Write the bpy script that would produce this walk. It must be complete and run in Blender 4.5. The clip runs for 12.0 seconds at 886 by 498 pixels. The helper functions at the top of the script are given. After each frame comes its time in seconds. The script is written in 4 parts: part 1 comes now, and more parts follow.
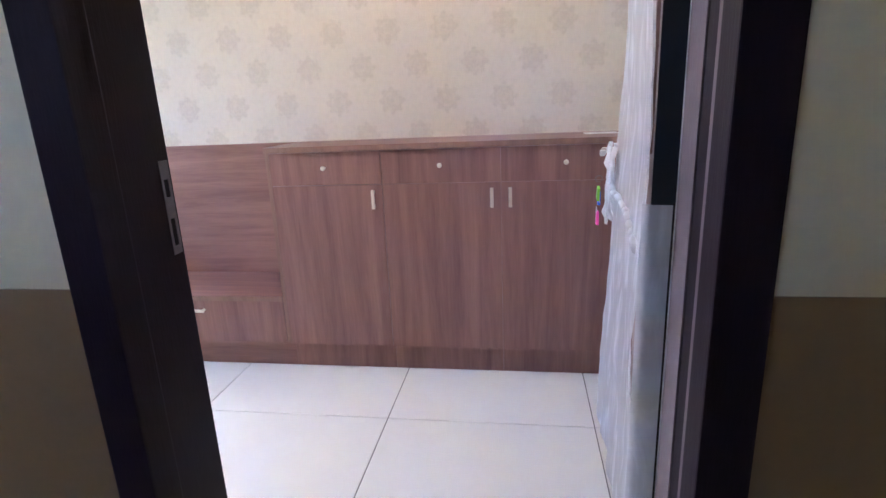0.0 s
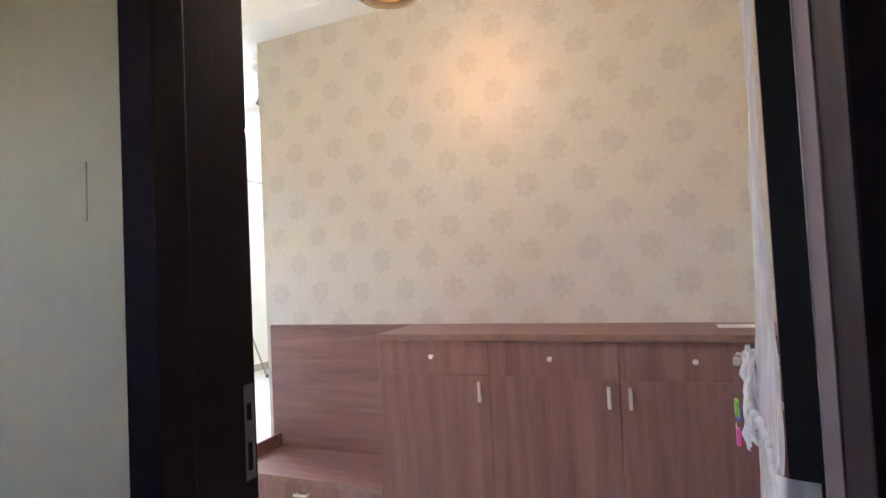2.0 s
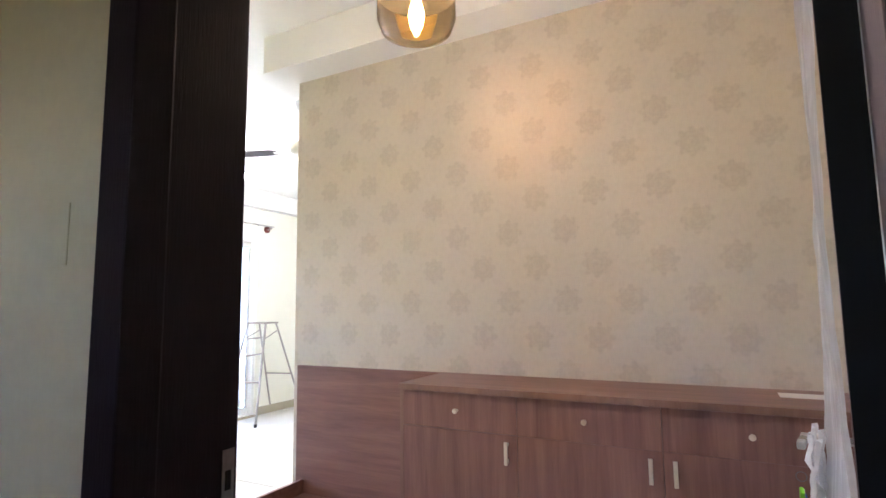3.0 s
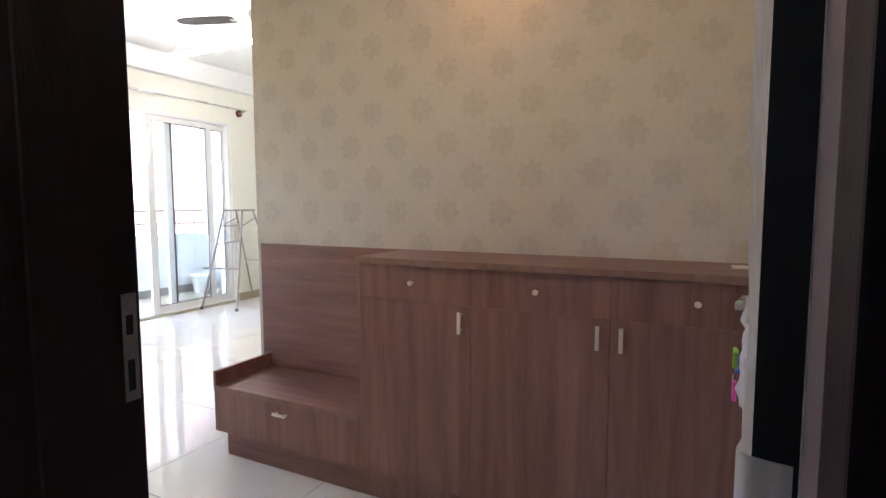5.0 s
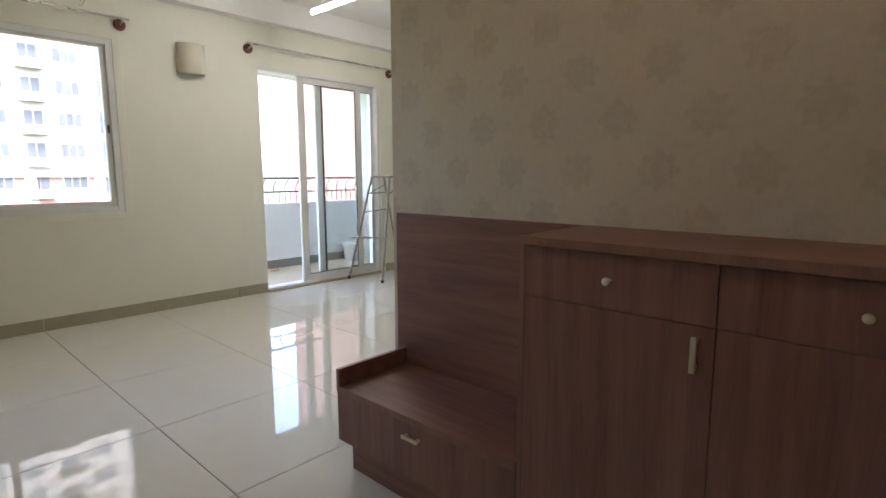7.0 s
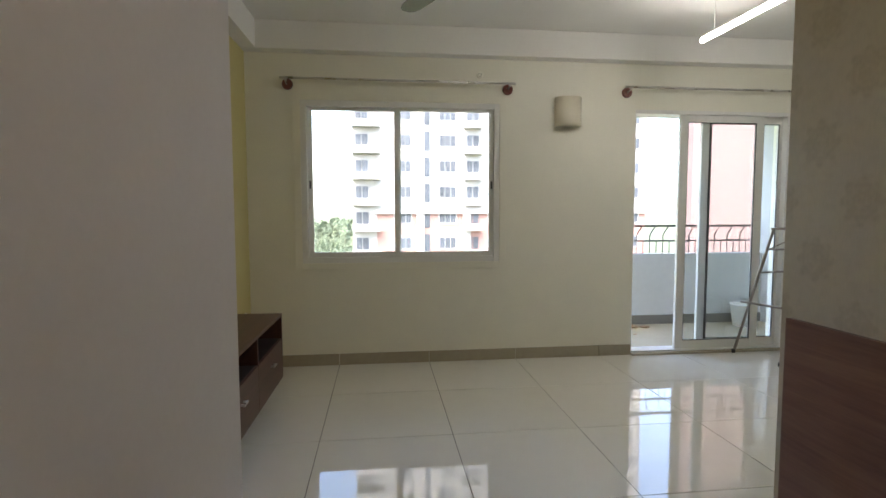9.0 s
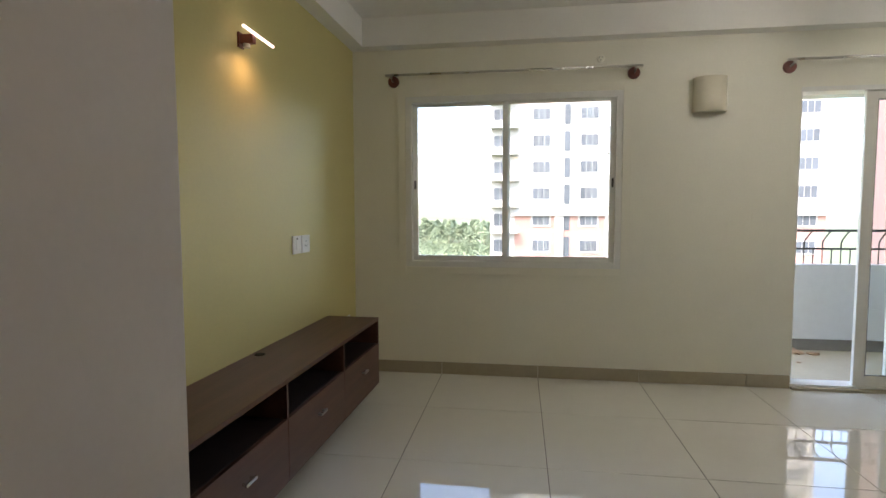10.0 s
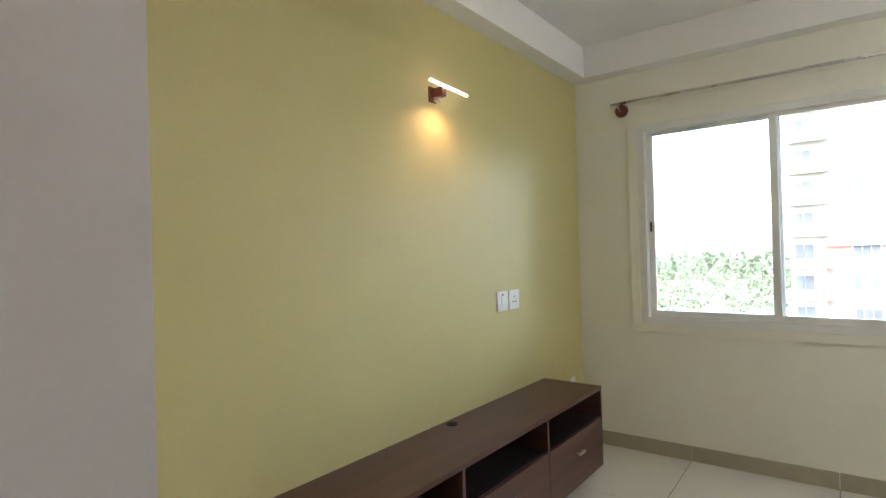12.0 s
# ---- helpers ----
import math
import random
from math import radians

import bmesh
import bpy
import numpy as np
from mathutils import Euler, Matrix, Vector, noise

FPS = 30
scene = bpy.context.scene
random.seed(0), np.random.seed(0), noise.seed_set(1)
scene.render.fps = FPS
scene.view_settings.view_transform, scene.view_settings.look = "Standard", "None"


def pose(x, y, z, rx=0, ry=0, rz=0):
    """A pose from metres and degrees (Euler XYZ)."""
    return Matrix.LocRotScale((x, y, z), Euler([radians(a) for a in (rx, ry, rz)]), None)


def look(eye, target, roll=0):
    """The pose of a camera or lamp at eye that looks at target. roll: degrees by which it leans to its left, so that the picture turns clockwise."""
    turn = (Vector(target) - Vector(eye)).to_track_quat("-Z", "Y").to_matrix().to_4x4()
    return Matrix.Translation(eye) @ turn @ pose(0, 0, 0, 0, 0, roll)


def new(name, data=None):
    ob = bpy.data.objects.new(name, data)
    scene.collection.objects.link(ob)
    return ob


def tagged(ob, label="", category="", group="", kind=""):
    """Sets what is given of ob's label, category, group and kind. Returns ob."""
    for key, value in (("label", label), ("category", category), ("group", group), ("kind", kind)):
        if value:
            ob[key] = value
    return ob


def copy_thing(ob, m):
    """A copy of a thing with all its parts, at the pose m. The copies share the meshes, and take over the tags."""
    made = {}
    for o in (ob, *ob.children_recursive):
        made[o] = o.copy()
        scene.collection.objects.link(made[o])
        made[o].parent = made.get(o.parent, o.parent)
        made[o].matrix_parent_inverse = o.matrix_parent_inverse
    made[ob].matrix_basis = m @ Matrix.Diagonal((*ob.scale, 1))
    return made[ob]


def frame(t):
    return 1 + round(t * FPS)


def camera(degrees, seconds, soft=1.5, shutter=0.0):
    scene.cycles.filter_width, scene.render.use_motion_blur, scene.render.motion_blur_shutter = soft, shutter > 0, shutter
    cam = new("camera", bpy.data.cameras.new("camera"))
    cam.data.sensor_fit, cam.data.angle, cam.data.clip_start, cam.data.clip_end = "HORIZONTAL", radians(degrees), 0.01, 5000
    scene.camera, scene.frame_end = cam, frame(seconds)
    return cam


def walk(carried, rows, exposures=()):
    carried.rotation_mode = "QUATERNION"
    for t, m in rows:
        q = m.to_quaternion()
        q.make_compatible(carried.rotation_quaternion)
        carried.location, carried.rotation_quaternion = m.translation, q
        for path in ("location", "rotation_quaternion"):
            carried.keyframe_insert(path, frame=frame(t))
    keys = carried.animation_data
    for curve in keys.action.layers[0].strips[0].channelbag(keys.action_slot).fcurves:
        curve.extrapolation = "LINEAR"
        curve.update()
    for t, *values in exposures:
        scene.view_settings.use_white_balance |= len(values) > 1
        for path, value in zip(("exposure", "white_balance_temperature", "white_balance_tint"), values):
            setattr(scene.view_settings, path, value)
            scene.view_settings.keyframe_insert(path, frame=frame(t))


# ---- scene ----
cam = camera(80.0, 12.0)

PATH = [
    (0, (5.446, -1.024, 1.219), (5.148, 0.884, 0.698), -2.5),
    (0.5, (5.464, -1.021, 1.286), (5.089, 0.920, 0.980), -3.3),
    (1, (5.485, -1.000, 1.321), (4.994, 0.936, 1.217), -3.0),
    (1.5, (5.537, -0.968, 1.308), (4.889, 0.923, 1.372), -2.4),
    (2, (5.537, -0.904, 1.356), (4.771, 0.942, 1.431), -2.8),
    (2.5, (5.583, -0.788, 1.358), (4.673, 0.988, 1.494), -2.1),
    (2.7, (5.549, -0.781, 1.372), (4.647, 0.995, 1.552), -1.1),
    (4.3, (5.706, -0.633, 1.425), (4.657, 1.047, 1.703), -0.8),
    (4.5, (5.672, -0.652, 1.395), (4.673, 1.074, 1.538), -0.2),
    (5, (5.639, -0.622, 1.293), (4.747, 1.160, 1.125), -0.1),
    (5.5, (5.577, -0.564, 1.242), (4.714, 1.207, 0.897), -0.4),
    (6, (5.476, -0.405, 1.244), (4.503, 1.303, 0.874), -0.7),
    (6.5, (5.316, -0.222, 1.248), (4.160, 1.381, 0.939), -0.6),
    (7, (5.164, -0.044, 1.244), (3.824, 1.414, 0.967), -0.1),
    (7.5, (5.075, 0.152, 1.249), (3.448, 1.291, 1.016), -0.4),
    (7.7, (5.084, 0.210, 1.306), (3.351, 1.182, 1.072), -0.6),
    (9.3, (4.703, 0.468, 1.396), (2.660, 0.550, 1.260), -0.2),
    (9.5, (4.632, 0.548, 1.397), (2.588, 0.511, 1.259), -0.4),
    (10, (4.461, 0.663, 1.387), (2.436, 0.367, 1.250), -0.1),
    (10.5, (4.257, 0.674, 1.397), (2.272, 0.175, 1.264), -0.3),
    (11, (4.128, 0.725, 1.406), (2.239, -0.060, 1.273), -0.8),
    (11.5, (4.020, 0.801, 1.450), (2.278, -0.276, 1.362), -1.4),
    (12, (3.946, 0.844, 1.487), (2.303, -0.382, 1.502), -1.6),
]
walk(cam, [(t, look(eye, target, roll)) for t, eye, target, roll in PATH],
     [(0.0, 6.6, 5150, 23), (0.7, 6.42, 5300, 23), (1.5, 6.35, 5500, 23), (2.5, 6.15, 5750, 21), (4.3, 5.65, 5950, 21), (5.0, 5.42, 6100, 21), (5.5, 5.38, 6100, 21), (6.5, 4.72, 6400, 18),
      (7.0, 4.18, 6550, 17), (7.5, 3.95, 6750, 15), (9.5, 3.67, 6700, 14), (10.5, 3.63, 7100, 15), (11.2, 4.11, 6800, 15), (12.0, 4.52, 6350, 15)])

# ---- world, sun and daylight ----
world = bpy.data.worlds.new("sky")
scene.world = world
world.use_nodes = True
wn = world.node_tree.nodes
sky = wn.new("ShaderNodeTexSky")
sky.sky_type, sky.sun_disc = "NISHITA", False
sky.sun_elevation, sky.sun_rotation = radians(52), radians(124)
sky.air_density, sky.dust_density, sky.ozone_density = 1.0, 3.0, 1.0
world.node_tree.links.new(sky.outputs[0], wn["Background"].inputs[0])
wn["Background"].inputs[1].default_value = 0.15

sun = new("sun", bpy.data.lights.new("sun", "SUN"))
sun.data.energy, sun.data.angle, sun.data.color = 0.6, radians(10), (1.0, 0.95, 0.88)
sun.matrix_world = look((30, -20, 46), (0, 0, 0))


def point_light(name, place, watts, color, radius=0.03):
    ob = new(name, bpy.data.lights.new(name, "POINT"))
    ob.data.energy, ob.data.color, ob.data.shadow_soft_size = watts, color, radius
    ob.location = place
    return ob




# ---- materials ----
def material(name, color, rough=0.6, metal=0.0, bump=0.0, scale=20.0, vary=0.06, detail=4.0, coat=0.0, spec=0.5, stretch=(1, 1, 1), random=0.0):
    m = bpy.data.materials.new(name)
    m.use_nodes = True
    nt = m.node_tree
    n, l = nt.nodes, nt.links
    b = n["Principled BSDF"]
    b.inputs["Roughness"].default_value = rough
    b.inputs["Metallic"].default_value = metal
    b.inputs["Coat Weight"].default_value = coat
    b.inputs["Coat Roughness"].default_value = 0.08
    b.inputs["Specular IOR Level"].default_value = spec
    tc = n.new("ShaderNodeTexCoord")
    mp = n.new("ShaderNodeMapping")
    mp.inputs["Scale"].default_value = stretch
    l.new(tc.outputs["Object"], mp.inputs[0])
    fine = n.new("ShaderNodeTexNoise")
    fine.inputs["Scale"].default_value, fine.inputs["Detail"].default_value = scale, detail
    l.new(mp.outputs[0], fine.inputs["Vector"])
    broad = n.new("ShaderNodeTexNoise")
    broad.inputs["Scale"].default_value, broad.inputs["Detail"].default_value = scale * 0.08 + 0.6, 3.0
    l.new(mp.outputs[0], broad.inputs["Vector"])
    total = n.new("ShaderNodeMath")
    total.operation = "ADD"
    l.new(fine.outputs[0], total.inputs[0])
    l.new(broad.outputs[0], total.inputs[1])
    last = total.outputs[0]
    if random:
        info = n.new("ShaderNodeObjectInfo")
        mul = n.new("ShaderNodeMath")
        mul.operation = "MULTIPLY_ADD"
        mul.inputs[1].default_value = random
        l.new(info.outputs["Random"], mul.inputs[0])
        l.new(last, mul.inputs[2])
        last = mul.outputs[0]
    rng = n.new("ShaderNodeMapRange")
    rng.inputs["From Min"].default_value, rng.inputs["From Max"].default_value = 0.6, 1.4 + random
    rng.inputs["To Min"].default_value, rng.inputs["To Max"].default_value = 1 - vary, 1 + vary
    l.new(last, rng.inputs["Value"])
    mul2 = n.new("ShaderNodeVectorMath")
    mul2.operation = "SCALE"
    mul2.inputs[0].default_value = color
    l.new(rng.outputs[0], mul2.inputs["Scale"])
    l.new(mul2.outputs[0], b.inputs["Base Color"])
    rr = n.new("ShaderNodeMapRange")
    rr.inputs["To Min"].default_value, rr.inputs["To Max"].default_value = rough * 0.8, min(1.0, rough * 1.2)
    l.new(broad.outputs[0], rr.inputs["Value"])
    l.new(rr.outputs[0], b.inputs["Roughness"])
    if bump:
        bp = n.new("ShaderNodeBump")
        bp.inputs["Strength"].default_value, bp.inputs["Distance"].default_value = bump, 0.003
        l.new(fine.outputs[0], bp.inputs["Height"])
        l.new(bp.outputs[0], b.inputs["Normal"])
    return m


def wood(name, dark, light, along="z", rough=0.42):
    """Laminate with long streaks of grain running along one axis."""
    m = bpy.data.materials.new(name)
    m.use_nodes = True
    n, l = m.node_tree.nodes, m.node_tree.links
    b = n["Principled BSDF"]
    tc = n.new("ShaderNodeTexCoord")
    info = n.new("ShaderNodeObjectInfo")
    shift = n.new("ShaderNodeVectorMath")
    shift.operation = "ADD"
    off = n.new("ShaderNodeMath")
    off.operation = "MULTIPLY"
    off.inputs[1].default_value = 7.0
    l.new(info.outputs["Random"], off.inputs[0])
    l.new(tc.outputs["Object"], shift.inputs[0])
    l.new(off.outputs[0], shift.inputs[1])
    mp = n.new("ShaderNodeMapping")
    mp.inputs["Scale"].default_value = (0.7, 11, 11) if along == "x" else (11, 11, 0.7)
    l.new(shift.outputs[0], mp.inputs[0])
    grain = n.new("ShaderNodeTexNoise")
    grain.inputs["Scale"].default_value, grain.inputs["Detail"].default_value = 1.6, 8.0
    grain.inputs["Roughness"].default_value, grain.inputs["Distortion"].default_value = 0.62, 0.5
    l.new(mp.outputs[0], grain.inputs["Vector"])
    pores = n.new("ShaderNodeTexNoise")
    pores.inputs["Scale"].default_value, pores.inputs["Detail"].default_value = 14.0, 3.0
    l.new(mp.outputs[0], pores.inputs["Vector"])
    mix = n.new("ShaderNodeMath")
    mix.operation = "MULTIPLY_ADD"
    mix.inputs[1].default_value = 0.25
    l.new(pores.outputs[0], mix.inputs[0])
    l.new(grain.outputs[0], mix.inputs[2])
    ramp = n.new("ShaderNodeValToRGB")
    ramp.color_ramp.elements[0].position, ramp.color_ramp.elements[1].position = 0.38, 0.85
    ramp.color_ramp.elements[0].color = (*dark, 1)
    ramp.color_ramp.elements[1].color = (*light, 1)
    l.new(mix.outputs[0], ramp.inputs[0])
    l.new(ramp.outputs[0], b.inputs["Base Color"])
    b.inputs["Roughness"].default_value = rough
    bp = n.new("ShaderNodeBump")
    bp.inputs["Strength"].default_value, bp.inputs["Distance"].default_value = 0.12, 0.001
    l.new(pores.outputs[0], bp.inputs["Height"])
    l.new(bp.outputs[0], b.inputs["Normal"])
    return m


def emitter(name, color, strength):
    m = bpy.data.materials.new(name)
    m.use_nodes = True
    b = m.node_tree.nodes["Principled BSDF"]
    b.inputs["Base Color"].default_value = (*color, 1)
    b.inputs["Emission Color"].default_value = (*color, 1)
    b.inputs["Emission Strength"].default_value = strength
    return m


def clear(name, color, rough=0.0, ior=1.45, mix=0.92):
    """Thin glazing: mostly clear, with a mirror-like share by Fresnel."""
    m = bpy.data.materials.new(name)
    m.use_nodes = True
    n, l = m.node_tree.nodes, m.node_tree.links
    n.remove(n["Principled BSDF"])
    tr = n.new("ShaderNodeBsdfTransparent")
    tr.inputs[0].default_value = (*color, 1)
    gl = n.new("ShaderNodeBsdfGlossy")
    gl.inputs["Roughness"].default_value = rough
    fr = n.new("ShaderNodeFresnel")
    fr.inputs[0].default_value = ior
    mx = n.new("ShaderNodeMixShader")
    l.new(fr.outputs[0], mx.inputs[0])
    l.new(tr.outputs[0], mx.inputs[1])
    l.new(gl.outputs[0], mx.inputs[2])
    l.new(mx.outputs[0], n["Material Output"].inputs[0])
    return m


def film_material(name, low=0.7, high=0.97):
    """Crinkled clear wrapping film with milky folds."""
    m = bpy.data.materials.new(name)
    m.use_nodes = True
    n, l = m.node_tree.nodes, m.node_tree.links
    n.remove(n["Principled BSDF"])
    tc = n.new("ShaderNodeTexCoord")
    mp = n.new("ShaderNodeMapping")
    mp.inputs["Scale"].default_value = (1.0, 1.0, 0.25)
    l.new(tc.outputs["Object"], mp.inputs[0])
    no = n.new("ShaderNodeTexNoise")
    no.inputs["Scale"].default_value, no.inputs["Detail"].default_value, no.inputs["Distortion"].default_value = 16.0, 5.0, 1.2
    l.new(mp.outputs[0], no.inputs["Vector"])
    bp = n.new("ShaderNodeBump")
    bp.inputs["Strength"].default_value, bp.inputs["Distance"].default_value = 0.5, 0.012
    l.new(no.outputs[0], bp.inputs["Height"])
    tr = n.new("ShaderNodeBsdfTransparent")
    tr.inputs[0].default_value = (0.93, 0.95, 0.97, 1)
    gl = n.new("ShaderNodeBsdfGlossy")
    gl.inputs["Roughness"].default_value = 0.12
    l.new(bp.outputs[0], gl.inputs["Normal"])
    df = n.new("ShaderNodeBsdfDiffuse")
    df.inputs[0].default_value = (0.86, 0.87, 0.90, 1)
    rng = n.new("ShaderNodeMapRange")
    rng.inputs["From Min"].default_value, rng.inputs["From Max"].default_value = 0.48, 0.72
    rng.inputs["To Min"].default_value, rng.inputs["To Max"].default_value = low, high
    l.new(no.outputs[0], rng.inputs["Value"])
    tl = n.new("ShaderNodeBsdfTranslucent")
    tl.inputs[0].default_value = (0.86, 0.88, 0.90, 1)
    milk = n.new("ShaderNodeMixShader")
    milk.inputs[0].default_value = 0.45
    l.new(df.outputs[0], milk.inputs[1])
    l.new(tl.outputs[0], milk.inputs[2])
    m1 = n.new("ShaderNodeMixShader")
    l.new(rng.outputs[0], m1.inputs[0])
    l.new(tr.outputs[0], m1.inputs[1])
    l.new(milk.outputs[0], m1.inputs[2])
    m2 = n.new("ShaderNodeMixShader")
    m2.inputs[0].default_value = 0.16
    l.new(m1.outputs[0], m2.inputs[1])
    l.new(gl.outputs[0], m2.inputs[2])
    l.new(m2.outputs[0], n["Material Output"].inputs[0])
    return m


def wallpaper_material():
    """Beige paper with a staggered print of star-shaped medallions, and a woven ground."""
    m = bpy.data.materials.new("wallpaper")
    m.use_nodes = True
    n, l = m.node_tree.nodes, m.node_tree.links
    b = n["Principled BSDF"]
    tc = n.new("ShaderNodeTexCoord")
    sep = n.new("ShaderNodeSeparateXYZ")
    l.new(tc.outputs["Object"], sep.inputs[0])

    def calc(op, a, c=None, d=None):
        k = n.new("ShaderNodeMath")
        k.operation = op
        for i, v in enumerate((a, c, d)):
            if v is None:
                continue
            if isinstance(v, (int, float)):
                k.inputs[i].default_value = v
            else:
                l.new(v, k.inputs[i])
        return k.outputs[0]

    px, pz = 0.272, 0.324

    def medallion(ox, oz):
        u = calc("MULTIPLY", calc("SUBTRACT", calc("FRACT", calc("MULTIPLY_ADD", sep.outputs[0], 1 / px, ox)), 0.5), px)
        v = calc("MULTIPLY", calc("SUBTRACT", calc("FRACT", calc("MULTIPLY_ADD", sep.outputs[2], 1 / pz, oz)), 0.5), pz)
        r = calc("SQRT", calc("ADD", calc("MULTIPLY", u, u), calc("MULTIPLY", v, v)))
        ang = calc("ARCTAN2", v, u)
        lobe = calc("COSINE", calc("MULTIPLY", ang, 8.0))
        edge = calc("MULTIPLY_ADD", lobe, 0.008, 0.059)
        outer = calc("SUBTRACT", 1.0, calc("SMOOTH_MIN", calc("MAXIMUM", calc("MULTIPLY_ADD", calc("SUBTRACT", r, edge), 75.0, 0.5), 0.0), 1.0, 0.05))
        rings = calc("MULTIPLY_ADD", calc("SINE", calc("MULTIPLY_ADD", lobe, 0.8, calc("MULTIPLY", r, 330.0))), 0.15, 0.85)
        return calc("MULTIPLY", outer, rings)

    both = calc("MAXIMUM", medallion(0.5 - 4.68 / px % 1 + 1, 0.5 - 1.743 / pz % 1 + 1), medallion(1.0 - 4.68 / px % 1 + 1, 1.0 - 1.743 / pz % 1 + 1))
    worn = n.new("ShaderNodeTexNoise")
    worn.inputs["Scale"].default_value, worn.inputs["Detail"].default_value = 38.0, 5.0
    l.new(tc.outputs["Object"], worn.inputs["Vector"])
    patch = n.new("ShaderNodeTexNoise")
    patch.inputs["Scale"].default_value = 2.2
    l.new(tc.outputs["Object"], patch.inputs["Vector"])
    amount = calc("MAXIMUM", calc("ADD", calc("MULTIPLY", both, calc("MULTIPLY_ADD", worn.outputs[0], 0.9, 0.35)), calc("MULTIPLY_ADD", worn.outputs[0], 1.4, -0.62)), 0.0)
    weave = n.new("ShaderNodeTexNoise")
    weave.inputs["Scale"].default_value, weave.inputs["Detail"].default_value = 1.0, 3.0
    wm = n.new("ShaderNodeMapping")
    wm.inputs["Scale"].default_value = (300, 300, 40)
    l.new(tc.outputs["Object"], wm.inputs[0])
    l.new(wm.outputs[0], weave.inputs["Vector"])
    mix = n.new("ShaderNodeMix")
    mix.data_type = "RGBA"
    mix.inputs["A"].default_value = (0.60, 0.535, 0.44, 1)
    mix.inputs["B"].default_value = (0.523, 0.461, 0.373, 1)
    l.new(calc("MINIMUM", amount, 1.0), mix.inputs["Factor"])
    sc = n.new("ShaderNodeVectorMath")
    sc.operation = "SCALE"
    l.new(mix.outputs["Result"], sc.inputs[0])
    l.new(calc("ADD", calc("MULTIPLY_ADD", weave.outputs[0], 0.12, 0.88), calc("MULTIPLY", patch.outputs[0], 0.12)), sc.inputs["Scale"])
    l.new(sc.outputs[0], b.inputs["Base Color"])
    l.new(calc("MULTIPLY_ADD", both, 0.12, 0.5), b.inputs["Roughness"])
    bp = n.new("ShaderNodeBump")
    bp.inputs["Strength"].default_value, bp.inputs["Distance"].default_value = 0.25, 0.002
    l.new(calc("ADD", weave.outputs[0], both), bp.inputs["Height"])
    l.new(bp.outputs[0], b.inputs["Normal"])
    return m


WHITE = material("white_wall_paint", (0.85, 0.835, 0.725), 0.6, bump=0.12, scale=60, vary=0.025)
CEIL = material("ceiling_paint", (0.87, 0.865, 0.83), 0.8, bump=0.08, scale=50, vary=0.02)
FOYER = material("foyer_white_paint", (0.74, 0.735, 0.745), 0.65, bump=0.12, scale=60, vary=0.025)
YELLOW = material("olive_yellow_paint", (0.62, 0.55, 0.245), 0.5, bump=0.12, scale=60, vary=0.03)
GREEN = material("pale_green_corridor_paint", (0.60, 0.525, 0.345), 0.6, bump=0.2, scale=40, vary=0.05)
DADO = material("ochre_dado_paint", (0.21, 0.13, 0.052), 0.5, bump=0.2, scale=40, vary=0.05)
TILE = material("polished_ivory_tile", (0.77, 0.755, 0.69), 0.03, bump=0.0, scale=9, vary=0.03, spec=0.6, random=0.3)
GROUT = material("grey_grout", (0.16, 0.15, 0.13), 0.9, bump=0.4, scale=120, vary=0.15)
SKIRT = material("beige_skirting_tile", (0.425, 0.378, 0.283), 0.25, scale=25, vary=0.08, random=0.3)
PAPER = wallpaper_material()
WALNUT = wood("walnut_laminate", (0.152, 0.066, 0.052), (0.295, 0.15, 0.114), "z")
WALNUT_X = wood("walnut_laminate_flat", (0.152, 0.066, 0.052), (0.295, 0.15, 0.114), "x")
BANDING = wood("walnut_edge_band", (0.19, 0.10, 0.07), (0.29, 0.165, 0.12), "z")
DARKWOOD = wood("dark_walnut_laminate", (0.066, 0.028, 0.019), (0.13, 0.057, 0.04), "x", 0.38)
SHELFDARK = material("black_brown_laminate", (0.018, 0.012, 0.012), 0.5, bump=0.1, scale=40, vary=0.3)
# frame wood again, lightened to paint in the room light on the hinge jamb
LIT_JAMB = material("lit_jamb_wood", (0.15, 0.112, 0.118), 0.45, bump=0.2, scale=45, vary=0.25, stretch=(6, 6, 0.5))
FRAMEWOOD = material("dark_stained_door_frame", (0.013, 0.0062, 0.0105), 0.55, bump=0.15, scale=45, vary=0.3, spec=0.14, stretch=(6, 6, 0.5))
LEAFWOOD = material("brown_door_veneer", (0.15, 0.085, 0.065), 0.4, bump=0.2, scale=30, vary=0.25, stretch=(6, 6, 0.4))
BLACK = material("black_rubber", (0.008, 0.008, 0.009), 0.6, vary=0.2, spec=0.2)
METAL = material("brushed_nickel", (0.62, 0.60, 0.56), 0.28, metal=1.0, scale=90, vary=0.08)
DULL = material("dull_steel", (0.20, 0.19, 0.19), 0.4, metal=1.0, scale=90, vary=0.2)
BRASS = material("warm_nickel", (0.74, 0.67, 0.55), 0.32, metal=0.65, scale=90, vary=0.08)
ALU = material("worn_aluminium", (0.36, 0.33, 0.30), 0.42, metal=0.6, bump=0.2, scale=60, vary=0.2)
UPVC = material("white_window_frame", (0.80, 0.80, 0.76), 0.35, scale=30, vary=0.03)
GLASS = clear("window_glass", (0.97, 0.985, 0.98))
GASKET = material("dark_gasket", (0.03, 0.03, 0.03), 0.6)
PLASTIC = material("white_switch_plastic", (0.82, 0.82, 0.80), 0.3, scale=40, vary=0.02)
CERAMIC = material("cream_ceramic", (0.76, 0.71, 0.57), 0.22, bump=0.05, scale=25, vary=0.05)
